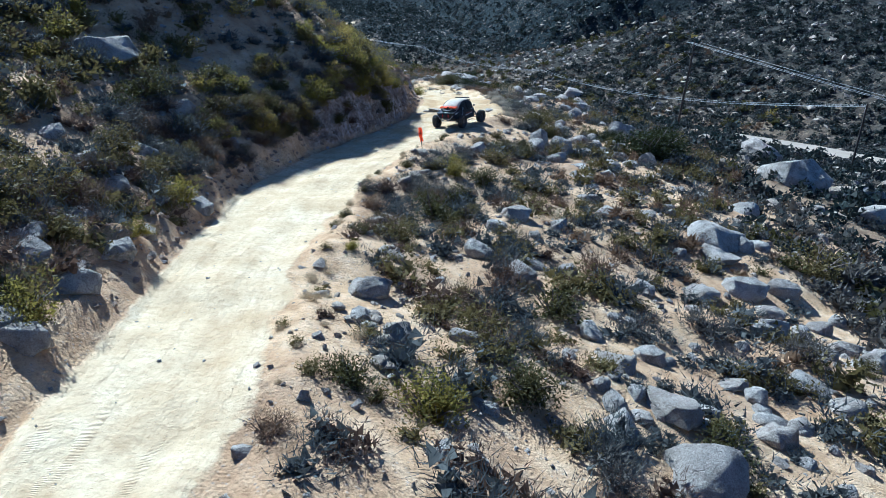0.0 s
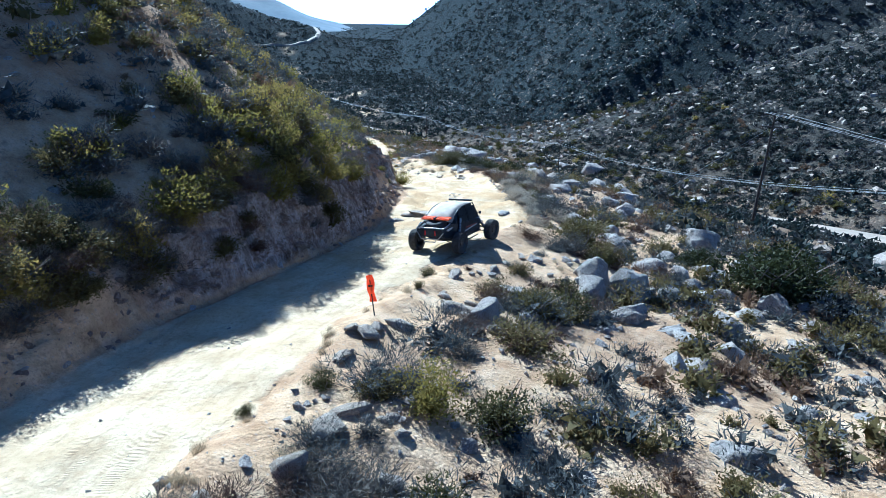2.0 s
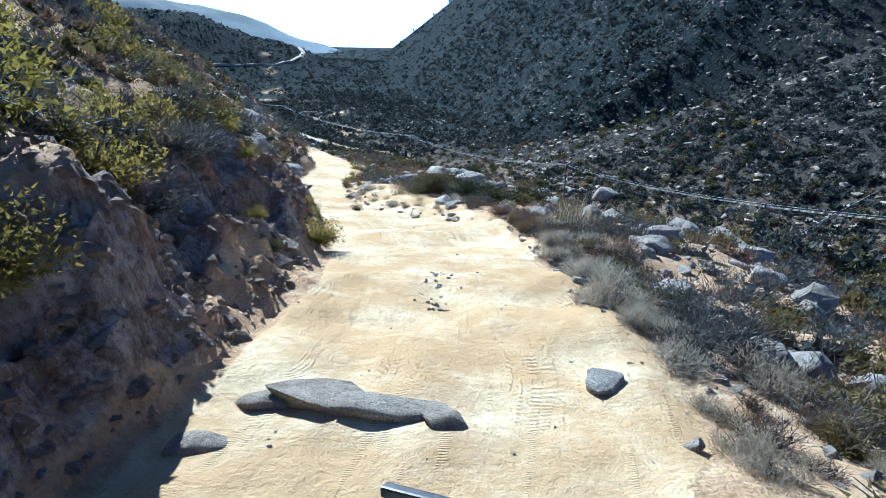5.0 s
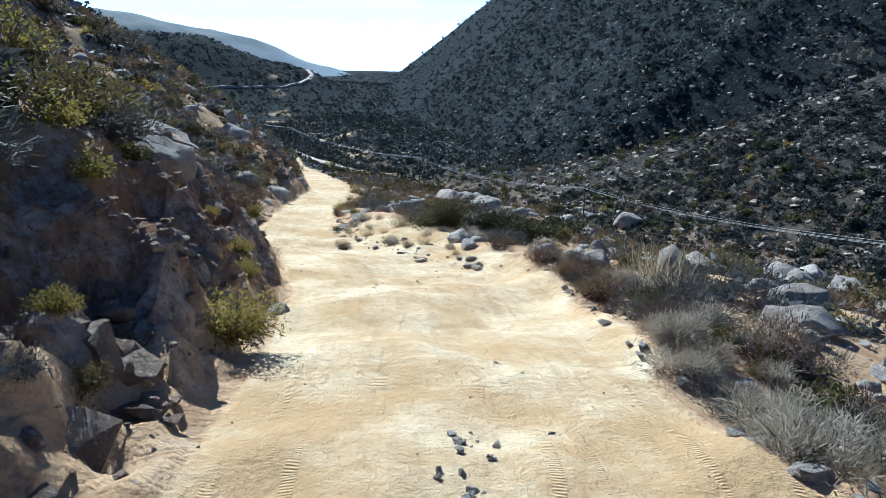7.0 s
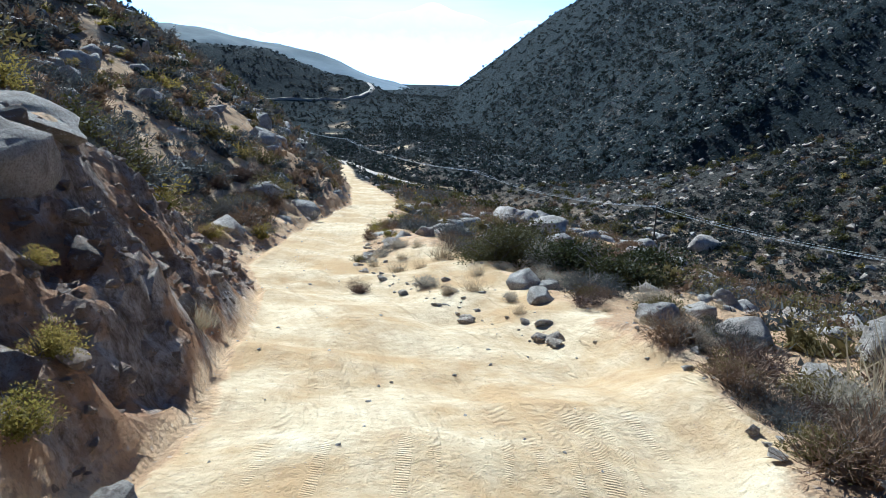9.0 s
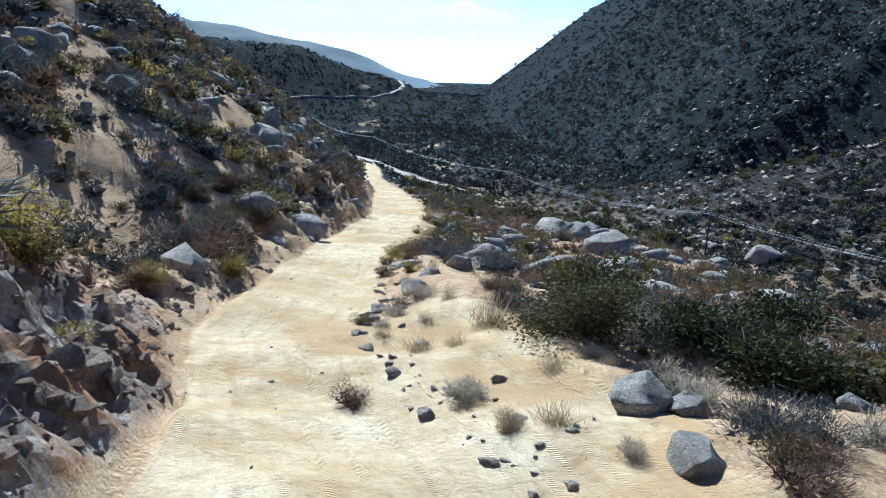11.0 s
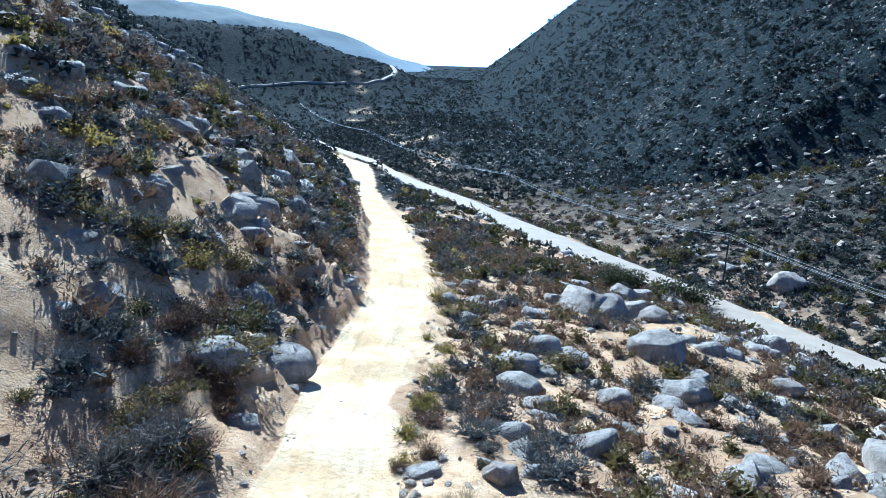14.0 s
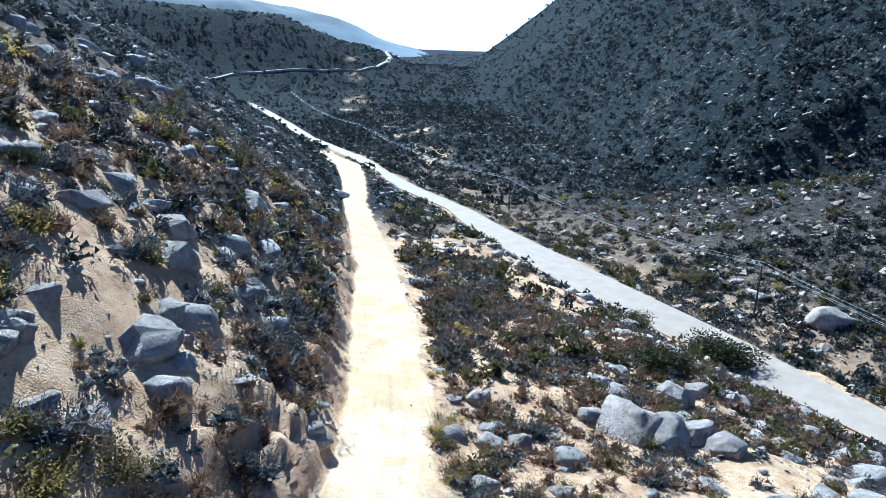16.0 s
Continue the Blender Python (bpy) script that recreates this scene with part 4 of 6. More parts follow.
BOULDERS = [boulder_mesh(s, n, q, w) for s, n, q, w in ((1, 34, 0.8, 0.2), (2, 18, 0.62, 0.13), (3, 40, 0.9, 0.22), (4, 22, 0.6, 0.15), (5, 30, 0.8, 0.2), (6, 16, 0.7, 0.12), (7, 44, 0.85, 0.22), (8, 24, 0.75, 0.16), (9, 15, 0.5, 0.1))]
ROCKS = [boulder_mesh(s, 10, 0.8, 0.03, 1) for s in range(40, 46)]
for me in ROCKS:
    me.materials[0] = BANK_ROCK
STONES = [boulder_mesh(s, 9, 0.65) for s in range(20, 26)]
EDGE_STONES = [boulder_mesh(s, 14, 0.6, 0.1, 1) for s in range(50, 56)]
for me in EDGE_STONES:
    me.materials[0] = PALE_STONE


def boulder(x, y, size, kind=0, turn=0.0, sink=0.25, stretch=(1, 1, 1), tip=0.0):
    """A boulder bedded in the slope."""
    r = size * 0.6
    low = min(height(x + r, y), height(x - r, y), height(x, y - r), height(x, y))
    ob = new("boulder", BOULDERS[kind % len(BOULDERS)])
    ob.matrix_world = pose(x, y, 0.35 * height(x, y) + 0.65 * low + size * stretch[2] * (0.42 - sink), tip, tip * 0.6, turn) @ Matrix.Diagonal((size * stretch[0], size * stretch[1], size * stretch[2], 1))
    return tagged(ob, "weathered pale grey granite boulder half sunk in soil", "boulder", "boulders of the canyon")


def arrays(me):
    v = np.empty(len(me.vertices) * 3, np.float32)
    me.vertices.foreach_get("co", v)
    f = np.empty(len(me.loops), np.int32)
    me.loops.foreach_get("vertex_index", f)
    return v.reshape(-1, 3), f.reshape(-1, 3)


def spread(shapes, xs, ys, zs, sizes, squash=1.0, tilt=0.25):
    """Many copies of some shapes as one pair of arrays."""
    out_v, out_f, n = [], [], 0
    pick = rng.integers(0, len(shapes), len(xs))
    for k, (v, f) in enumerate(shapes):
        m = np.flatnonzero(pick == k)
        if not len(m):
            continue
        ang = rng.uniform(0, 2 * np.pi, len(m))
        c, s = np.cos(ang)[:, None], np.sin(ang)[:, None]
        sz = sizes[m][:, None]
        X = (v[None, :, 0] * c - v[None, :, 1] * s) * sz
        Y = (v[None, :, 0] * s + v[None, :, 1] * c) * sz
        Z = v[None, :, 2] * sz * squash + X * rng.normal(0, tilt, (len(m), 1)) * 0.4
        V = np.stack([X + xs[m][:, None], Y + ys[m][:, None], Z + zs[m][:, None]], -1).reshape(-1, 3)
        F = (f[None] + (np.arange(len(m)) * len(v))[:, None, None]).reshape(-1, 3) + n
        out_v.append(V)
        out_f.append(F)
        n += len(V)
    return np.concatenate(out_v), np.concatenate(out_f)


def stuff(name, shapes, xs, ys, sizes, material, label, category, sink=0.0, smooth=False, squash=1.0):
    zs = land(xs, ys)[0] - sink * sizes
    me = mesh_from(name, *spread(shapes, xs, ys, zs, sizes, squash), material, smooth)
    return tagged(new(name, me), label, category, kind="stuff")


def free_of_roads(x, y, gap=0.4):
    """Where plants and boulders may stand."""
    track = (x > along(ROAD, y, 1) - along(ROAD, y, 2) - gap) & (x < along(ROAD, y, 1) + along(ROAD, y, 2) + gap) & (y < 345)
    patch = (x > along(ROAD, y, 1)) & (x < along(VERGE, y, 1) + gap) & (y > 53) & (y < 99)
    paved = (x > along(PAVED, y, 1) - 1 - gap) & (x < along(PAVED, y, 2) + 1 + gap)
    face = (x > along(ROAD, y, 1) - along(ROAD, y, 2) - 2.9) & (x < along(ROAD, y, 1)) & (y > 57) & (y < 95)
    shoulder = (x > along(ROAD, y, 1)) & (x < along(VERGE, y, 1) + 2.0) & (y > 38) & (y < 57)
    apron = (x > along(ROAD, y, 1)) & (x < along(VERGE, y, 1) + 4.0) & (y > 86) & (y < 107)
    bare = (x > along(ROAD, y, 1) - along(ROAD, y, 2) - 11) & (x < along(ROAD, y, 1)) & (y > 91) & (y < 105) & (value_noise(x, y, 2.3, 77) < 0.2)
    return ~(track | patch | paved | face | shoulder | apron | bare)


def sow(n, x0, x1, y0, y1, gap=0.4, clump=0.0, seed=0):
    """Random places clear of the roads, in loose clumps."""
    x, y = rng.uniform(x0, x1, n), rng.uniform(y0, y1, n)
    keep = free_of_roads(x, y, gap)
    if clump:
        keep &= value_noise(x, y, 4.5, 40 + seed) + 0.6 * value_noise(x, y, 1.9, 41 + seed) > rng.uniform(-1.2, clump, n)
    return x[keep], y[keep]


TAKEN = [(x, y, r) for x, y, r in BOULDER_PLACES]
COUNT = {}


def clear(x, y, r):
    """Whether a place is not yet taken by something large."""
    return all((x - a) ** 2 + (y - b) ** 2 > (0.75 * (r + c)) ** 2 for a, b, c in TAKEN)


for key, spots in PLANT_PLACES.items():
    for x, y, r in spots:
        plant(key, x, y, min(1.3, r * 1.5) if key == "yellow" else r / 0.76, 1.0 if key != "dark" else 0.9)
        TAKEN.append((x, y, r * 0.7))
        COUNT[key] = COUNT.get(key, 0) + 1
for i, (x, y, r) in enumerate(BOULDER_PLACES):
    boulder(x, y, r / 0.78, i, i * 67.0, 0.2 + 0.05 * (i % 3), (1.0, 0.85 + 0.1 * (i % 4), 0.8 + 0.12 * (i % 3)), (i % 5) * 5 - 10)

# boulders strewn over the slopes
ROUNDS = len(BOULDER_PLACES)
EXTRA = []
for (x0, x1, y0, y1), n, lo, hi in (((0, 20, 8, 95), 800, 0.18, 1.0), ((-4, 22, 98, 170), 560, 0.3, 1.4), ((-34, -10, 8, 90), 120, 0.3, 1.0), ((-50, -13, 95, 180), 430, 0.4, 1.9)):
    for x, y in zip(*sow(n, x0, x1, y0, y1, 0.7, 0.3, 9)):
        s = lo + (hi - lo) * rng.random() ** 2.2
        if not clear(x, y, s * 0.5) or (38 < y < 98 and abs(x - along(VERGE, y, 1)) < 2.6):
            continue
        if ROUNDS < 292 and (y < 95 and rng.random() < 0.62 or rng.random() < 0.3) and y < 150:
            TAKEN.append((x, y, s * 0.8))
            boulder(x, y, s, int(rng.integers(9)), rng.uniform(0, 360), rng.uniform(0.15, 0.32), tuple(rng.uniform(0.8, 1.3, 3)), rng.uniform(-14, 14))
            ROUNDS += 1
        else:
            EXTRA.append((x, y, s))
ex_, ey_ = sow(1700, -70, 40, 100, 260, 0.7, 0.2, 19)
EXTRA += [(x, y, 0.25 + 1.0 * rng.random() ** 2.5) for x, y in zip(ex_, ey_)]
# a ragged line of boulders above the paved road
for y in rng.uniform(120, 250, 260):
    x = float(along(PAVED, y, 1)) - 1.5 - 9 * rng.random() ** 1.5
    EXTRA.append((x, y, 0.4 + 1.2 * rng.random() ** 2))

# plants of the near slopes, each a thing of its own up to 300 of a kind; the rest joined
SOWN = {key: [] for key in KINDS}
TAKEN_AT = np.array(TAKEN)


def sow_kind(key, n, area, lo, hi, tall=1.0, clump=0.6, seed=0, gap=0.5):
    for x, y in zip(*sow(n, *area, gap + hi * 0.45, clump, seed)):
        size = lo + (hi - lo) * rng.random() ** 1.2
        if np.all((TAKEN_AT[:, 0] - x) ** 2 + (TAKEN_AT[:, 1] - y) ** 2 > (0.7 * (TAKEN_AT[:, 2] + size * 0.45)) ** 2):
            SOWN[key].append((x, y, size, tall * rng.uniform(0.85, 1.15)))


RIGHT, RIGHT_LOW = (-4, 24, 6, 100), (-14, 26, 96, 165)
LEFT, LEFT_FAR = (-26, -3, 8, 92), (-42, -9, 86, 180)
BANK_TOP = (-9, -2.5, 40, 64)
for y in rng.uniform(57, 101, 120):
    x = float(along(VERGE, y, 1)) + 0.4 + 3.2 * rng.random() ** 1.4
    kind = "bleached" if rng.random() < (0.85 if y < 75 else 0.2) else ("russet", "sage", "olive", "russet")[int(rng.integers(4))]
    if clear(x, y, 0.4) and (y < 91 or rng.random() < 0.5):
        plant(kind, x, y, rng.uniform(0.45, 1.15), rng.uniform(0.75, 1.05))
        COUNT[kind] = COUNT.get(kind, 0) + 1
sow_kind("yellow", 84, BANK_TOP, 0.91, 1.85, 1.0, -0.3, 20, 0.2)
sow_kind("olive", 610, RIGHT, 0.43, 1.74, 0.9, 0.2, 1)
sow_kind("sage", 1010, RIGHT, 0.50, 1.87, 0.8, 0.3, 2)
sow_kind("russet", 730, RIGHT, 0.36, 1.49, 0.8, 0.3, 3)
sow_kind("straw", 330, RIGHT, 0.25, 0.6, 1.0, 1.0, 4, 0.1)
sow_kind("olive", 90, (-22, -3, 14, 40), 0.8, 2.0, 0.9, 0.2, 21)
sow_kind("sage", 110, (1, 20, 12, 36), 0.7, 1.7, 0.8, 0.2, 22)
sow_kind("olive", 40, (1, 20, 12, 36), 0.7, 1.5, 0.9, 0.2, 23)
sow_kind("olive", 500, LEFT, 0.50, 1.99, 0.95, 0.2, 10)
sow_kind("yellow", 150, LEFT, 0.43, 1.74, 0.95, 0.2, 9)
sow_kind("olive", 360, LEFT_FAR, 0.62, 2.02, 0.9, 0.3, 13)
sow_kind("yellow", 230, LEFT_FAR, 0.45, 1.48, 0.9, 0.3, 16)
sow_kind("russet", 640, LEFT_FAR, 0.62, 2.02, 0.85, 0.1, 15)
sow_kind("sage", 1080, LEFT_FAR, 0.7, 2.3, 0.85, 0.1, 14)
sow_kind("sage", 1100, LEFT, 0.50, 1.87, 0.8, 0.3, 11)
sow_kind("russet", 800, LEFT, 0.36, 1.24, 0.8, 0.3, 12)
sow_kind("olive", 560, RIGHT_LOW, 0.50, 1.57, 0.9, 0.2, 5)
sow_kind("sage", 1180, RIGHT_LOW, 0.50, 1.46, 0.8, 0.2, 6)
sow_kind("russet", 1637, RIGHT_LOW, 0.50, 1.46, 0.8, 0.2, 7)
sow_kind("straw", 200, RIGHT_LOW, 0.25, 0.6, 1.0, 1.0, 8, 0.1)
VALLEY = (-30, 75, 140, 290)
sow_kind("olive", 420, VALLEY, 1.0, 2.6, 0.9, 0.0, 60)
sow_kind("sage", 900, VALLEY, 0.8, 1.6, 0.8, 0.2, 61)
sow_kind("russet", 700, VALLEY, 0.8, 1.6, 0.8, 0.2, 62)
sow_kind("yellow", 35, VALLEY, 0.8, 2.2, 0.9, 0.2, 63)
# small tufts and bushes along the road's outer edge
for key, n, y0, y1, lo, hi in (("straw", 46, 8, 54, 0.18, 0.4), ("straw", 40, 102, 150, 0.25, 0.5), ("yellow", 26, 103, 150, 0.35, 0.75), ("russet", 18, 103, 150, 0.4, 0.8), ("olive", 12, 10, 50, 0.3, 0.6), ("straw", 24, 54, 100, 0.2, 0.4)):
    for y in rng.uniform(y0, y1, n):
        edge = float(along(VERGE, y, 1)) if 50 < y < 101 else float(along(ROAD, y, 1) + along(ROAD, y, 2))
        SOWN[key].append((edge + rng.uniform(0.1, 1.3), y, rng.uniform(lo, hi), 1.0))
# shrubs rooted in the cut bank itself
for key, n, y0, y1, lo, hi in (("olive", 60, 16, 53, 0.6, 1.4), ("sage", 56, 16, 52, 0.6, 1.3), ("russet", 26, 16, 50, 0.6, 1.2), ("russet", 14, 24, 43, 0.6, 1.2), ("olive", 5, 12, 28, 0.5, 0.9), ("yellow", 7, 16, 54, 0.6, 1.0), ("russet", 70, 106, 150, 0.6, 1.2), ("sage", 44, 106, 150, 0.6, 1.2), ("olive", 16, 108, 150, 0.5, 1.0), ("russet", 8, 94, 110, 0.4, 0.9), ("yellow", 12, 60, 110, 0.4, 0.8)):
    for y in rng.uniform(y0, y1, n):
        x = float(along(ROAD, y, 1) - along(ROAD, y, 2) - along(BANK, y, 1) * rng.uniform(0.35, 1.25))
        SOWN[key].append((x, y, rng.uniform(lo, hi), 0.9))

# those beside the road are things of their own, up to 185 of a kind; the rest are joined
LEFTOVER = {key: [] for key in KINDS}
for key, spots in SOWN.items():
    def far_off(q):
        return abs(q[0] - float(along(ROAD, q[1], 1))) + 1.2 * max(0.0, q[1] - 112) + 0.8 * max(0.0, 30 - q[1])
    for k, (x, y, size, tall) in enumerate(sorted(spots, key=far_off)):
        if k + COUNT.get(key, 0) < 185:
            plant(key, x, y, size, tall)
        else:
            LEFTOVER[key].append((x, y, size))
THIN, MEDIUM, FINE = {"straw": [tuft(40)]}, {"straw": [tuft(60)]}, {"straw": [tuft(90)]}
for key, flat in (("olive", 0.88), ("yellow", 0.9)):
    THIN[key] = [sprigs(100, flat, 8, 0.19, 0.07, 0.3, 1.3) for _ in range(5)]
    MEDIUM[key] = [sprigs(180, flat, 10, 0.12, 0.038, 0.3, 1.3) for _ in range(5)]
    FINE[key] = [sprigs(400, flat, 13, 0.08, 0.019, 0.3, 1.3) for _ in range(4)]
for key, flat in (("sage", 0.8), ("russet", 0.85)):
    THIN[key] = [sprigs(100, flat, 8, 0.22, 0.045, 0.5, 0.9) for _ in range(5)]
    MEDIUM[key] = [sprigs(220, flat, 11, 0.17, 0.015, 0.5, 0.9) for _ in range(5)]
    FINE[key] = [sprigs(400, flat, 13, 0.19, 0.0075, 0.6, 0.8) for _ in range(4)]
for key, spots in LEFTOVER.items():
    q = np.array(spots).reshape(-1, 3)
    off = np.abs(q[:, 0] - along(ROAD, q[:, 1], 1) - 1.5)
    near_by, mid_way = (off < 11) & (q[:, 1] < 100), (off < 22) & (q[:, 1] < 140)
    for chosen, shapes in ((near_by, FINE), (mid_way & ~near_by, MEDIUM), (~mid_way & ~near_by, THIN)):
        if chosen.any():
            stuff(KINDS[key][0] + "_cover", shapes[key], q[chosen, 0], q[chosen, 1], q[chosen, 2], KINDS[key][1], "scattered " + KINDS[key][3], "brush", 0.05)

LUMPS = [boulder_mesh(s, 16, 0.72, 0.16, 1) for s in range(30, 38)]
q = np.array(EXTRA)
stuff("boulder_field", [arrays(m) for m in LUMPS], q[:, 0], q[:, 1], q[:, 2], GRANITE, "pale granite boulders strewn over the hillside", "boulders", 0.12, True)

# broken rock standing out of the cut bank, and pale outcrops where it is low
for y in rng.uniform(8, 36, 46):
    x = float(along(ROAD, y, 1) - along(ROAD, y, 2)) - rng.uniform(0.5, 4.5)
    boulder(x, y, rng.uniform(0.25, 0.8), int(rng.integers(9)), rng.uniform(0, 360), 0.25, (rng.uniform(1, 1.5), 1, rng.uniform(0.6, 1)), rng.uniform(-14, 14))
for i in range(290):
    y = float(rng.uniform(46, 104)) if i % 3 == 0 else float(rng.uniform(60, 92))
    edge = float(along(ROAD, y, 1) - along(ROAD, y, 2))
    x = edge - float(along(BANK, y, 1)) * rng.uniform(0.1, 1.5)
    s = 0.1 + 0.36 * rng.random() ** 1.8
    ob = new("bank_rock", ROCKS[int(rng.integers(len(ROCKS)))])
    ob.matrix_world = pose(x, y, height(x, y) - 0.3 * s, rng.uniform(-25, 25), 40 + rng.uniform(-25, 25), rng.uniform(-30, 30)) @ Matrix.Diagonal((s * rng.uniform(0.8, 1.5), s * rng.uniform(0.8, 1.8), s * rng.uniform(0.7, 1.1), 1))
    tagged(ob, "angular reddish rock jutting from the cut bank", "rock", "rocks of the cut bank")

# small angular rubble all over the face of the cut bank
by_ = np.concatenate([rng.uniform(56, 104, 2600), rng.uniform(16, 56, 1500)])
bx_ = along(ROAD, by_, 1) - along(ROAD, by_, 2) - along(BANK, by_, 1) * rng.uniform(0.03, 1.7, len(by_))
stuff("bank_rubble", [arrays(m) for m in STONES], bx_, by_, 0.05 + 0.2 * rng.random(len(by_)) ** 2.2, BANK_ROCK, "angular reddish rubble on the cut bank", "rubble", 0.0)
# loose stones
lx_, ly_ = sow(5200, -30, -6, 8, 150, -0.1, 0.4, 27)
stuff("stones", [arrays(m) for m in STONES], lx_, ly_, 0.04 + 0.17 * rng.random(len(lx_)) ** 2.5, GRANITE, "pale rubble on the hillside above the road", "stones", -0.1)
sx_, sy_ = sow(9000, -34, 34, 6, 175, -0.1, 0.2, 17)
stuff("stones", [arrays(m) for m in STONES], sx_, sy_, 0.05 + 0.26 * rng.random(len(sx_)) ** 3, GRANITE, "loose grey granite stones on the soil", "stones", -0.1)
nx_, ny_ = sow(5200, -5, 14, 8, 150, -0.1, 0.5, 18)
stuff("stones", [arrays(m) for m in STONES], nx_, ny_, 0.035 + 0.16 * rng.random(len(nx_)) ** 2.5, GRANITE, "small pale stones strewn below the road edge", "stones", -0.1)
tx_, ty_ = rng.uniform(-12, 6, 1500), rng.uniform(6, 150, 1500)
stuff("road_pebbles", [arrays(m) for m in STONES], tx_, ty_, 0.02 + 0.07 * rng.random(1500) ** 3, GRANITE, "small stones lying on the dirt", "stones", -0.05)

# a ragged row of broken stones, dry tufts and pale brush on the bare ground at the road's outer edge
for k in range(150):
    y = float(rng.uniform(84, 114))
    x = float(along(ROAD, y, 1) + along(ROAD, y, 2)) + 0.15 + abs(rng.normal(0, 0.45)) + (2.2 * rng.random() if k % 4 == 0 else 0)
    s = 0.05 + 0.2 * rng.random() ** 2.2
    ob = new("stone", EDGE_STONES[k % 6])
    ob.matrix_world = pose(x, y, height(x, y) + s * 0.12, rng.uniform(-20, 20), rng.uniform(-20, 20), rng.uniform(0, 360)) @ Matrix.Diagonal((s * rng.uniform(0.9, 1.6), s, s, 1))
    tagged(ob, "pale broken stone at the edge of the dirt road", "stone", "stones along the road edge")
for k in range(30):
    y = float(rng.uniform(86, 106))
    x = float(along(ROAD, y, 1) + along(ROAD, y, 2)) + rng.uniform(0.6, 5.5)
    if clear(x, y, 0.25):
        plant("straw" if k % 3 else "bleached", x, y, rng.uniform(0.35, 0.7))

# heaps of broken stones a little way off the road's outer edge, and strewn over the hillside above the cut
for k in range(120):
    if k < 80:
        y = 14 + 38 * rng.random()
        x = float(along(ROAD, y, 1) + along(ROAD, y, 2)) + 1.6 + 0.9 * math.sin(y * 0.9) + abs(rng.normal(0, 0.9))
    else:
        y = 30 + 32 * rng.random()
        x = float(along(ROAD, y, 1) - along(ROAD, y, 2)) - 5.0 - 9 * rng.random()
    s = 0.14 + 0.34 * rng.random() ** 1.7
    if math.hypot(x + 1.24, y - 42.26) < 0.9:
        continue
    ob = new("stone", EDGE_STONES[k % 6])
    ob.matrix_world = pose(x, y, height(x, y) + s * 0.1, rng.uniform(-20, 20), rng.uniform(-20, 20), rng.uniform(0, 360)) @ Matrix.Diagonal((s * rng.uniform(0.9, 1.5), s, s * rng.uniform(0.7, 1.1), 1))
    tagged(ob, "pale broken granite stone lying on sandy soil", "stone", "stones of the near slopes")

# dry grass along the shoulders of the paved road
gy_ = rng.uniform(105, 300, 900)
side = rng.random(900) < 0.65
gx_ = np.where(side, along(PAVED, gy_, 2) + 0.6 + 5.5 * rng.random(900) ** 1.5, along(PAVED, gy_, 1) - 0.6 - 2.0 * rng.random(900))
stuff("dry_grass", [tuft(34), tuft(34)], gx_, gy_, rng.uniform(0.45, 1.0, 900), STRAW, "dry straw-coloured grass along the paved road", "grass", 0.0)

# brush of the farther slopes, joined
FAR_SHAPES = [sprigs(24, 0.85, 4, 0.34, 0.2, 0.1, 1.2) for _ in range(8)]
MID_SHAPES = [sprigs(58, 0.85, 5, 0.25, 0.115, 0.1, 1.2) for _ in range(8)]


def sow_far(n, x0, x1, y0, y1, shapes, lo, hi, name, label, clump=-0.2):
    x, y = sow(n, x0, x1, y0, y1, 1.0, clump, 30)
    grey = rng.random(len(x)) < 0.45
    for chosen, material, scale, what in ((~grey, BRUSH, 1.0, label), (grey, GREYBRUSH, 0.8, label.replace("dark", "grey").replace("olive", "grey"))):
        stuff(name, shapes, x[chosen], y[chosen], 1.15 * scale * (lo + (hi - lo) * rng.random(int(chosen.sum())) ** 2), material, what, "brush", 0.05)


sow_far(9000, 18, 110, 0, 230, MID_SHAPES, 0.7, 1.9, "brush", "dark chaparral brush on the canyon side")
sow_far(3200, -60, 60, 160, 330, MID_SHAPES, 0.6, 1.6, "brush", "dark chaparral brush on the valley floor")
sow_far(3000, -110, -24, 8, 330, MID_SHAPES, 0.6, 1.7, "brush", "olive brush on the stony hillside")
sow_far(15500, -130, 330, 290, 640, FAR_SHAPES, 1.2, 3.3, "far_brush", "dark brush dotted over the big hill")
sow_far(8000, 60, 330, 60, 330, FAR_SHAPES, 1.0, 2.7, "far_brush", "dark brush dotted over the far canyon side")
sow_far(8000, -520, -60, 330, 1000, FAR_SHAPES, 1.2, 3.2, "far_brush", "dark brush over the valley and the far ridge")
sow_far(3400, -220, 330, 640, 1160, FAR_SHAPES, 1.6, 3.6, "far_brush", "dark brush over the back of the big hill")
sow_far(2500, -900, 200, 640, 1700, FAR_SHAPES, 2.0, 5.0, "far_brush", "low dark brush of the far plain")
rx_, ry_ = sow(10000, -110, 320, 180, 600, 1.0, 0.4, 50)
nx_, ny_ = sow(7000, 22, 190, 20, 330, 1.0, 0.0, 51)
rx_, ry_ = np.concatenate([rx_, nx_]), np.concatenate([ry_, ny_])
stuff("far_rocks", [arrays(m) for m in STONES], rx_, ry_, 0.28 + 1.2 * rng.random(len(rx_)) ** 3.4, PALE_STONE, "pale rocks scattered over the far hill", "rocks", -0.1)


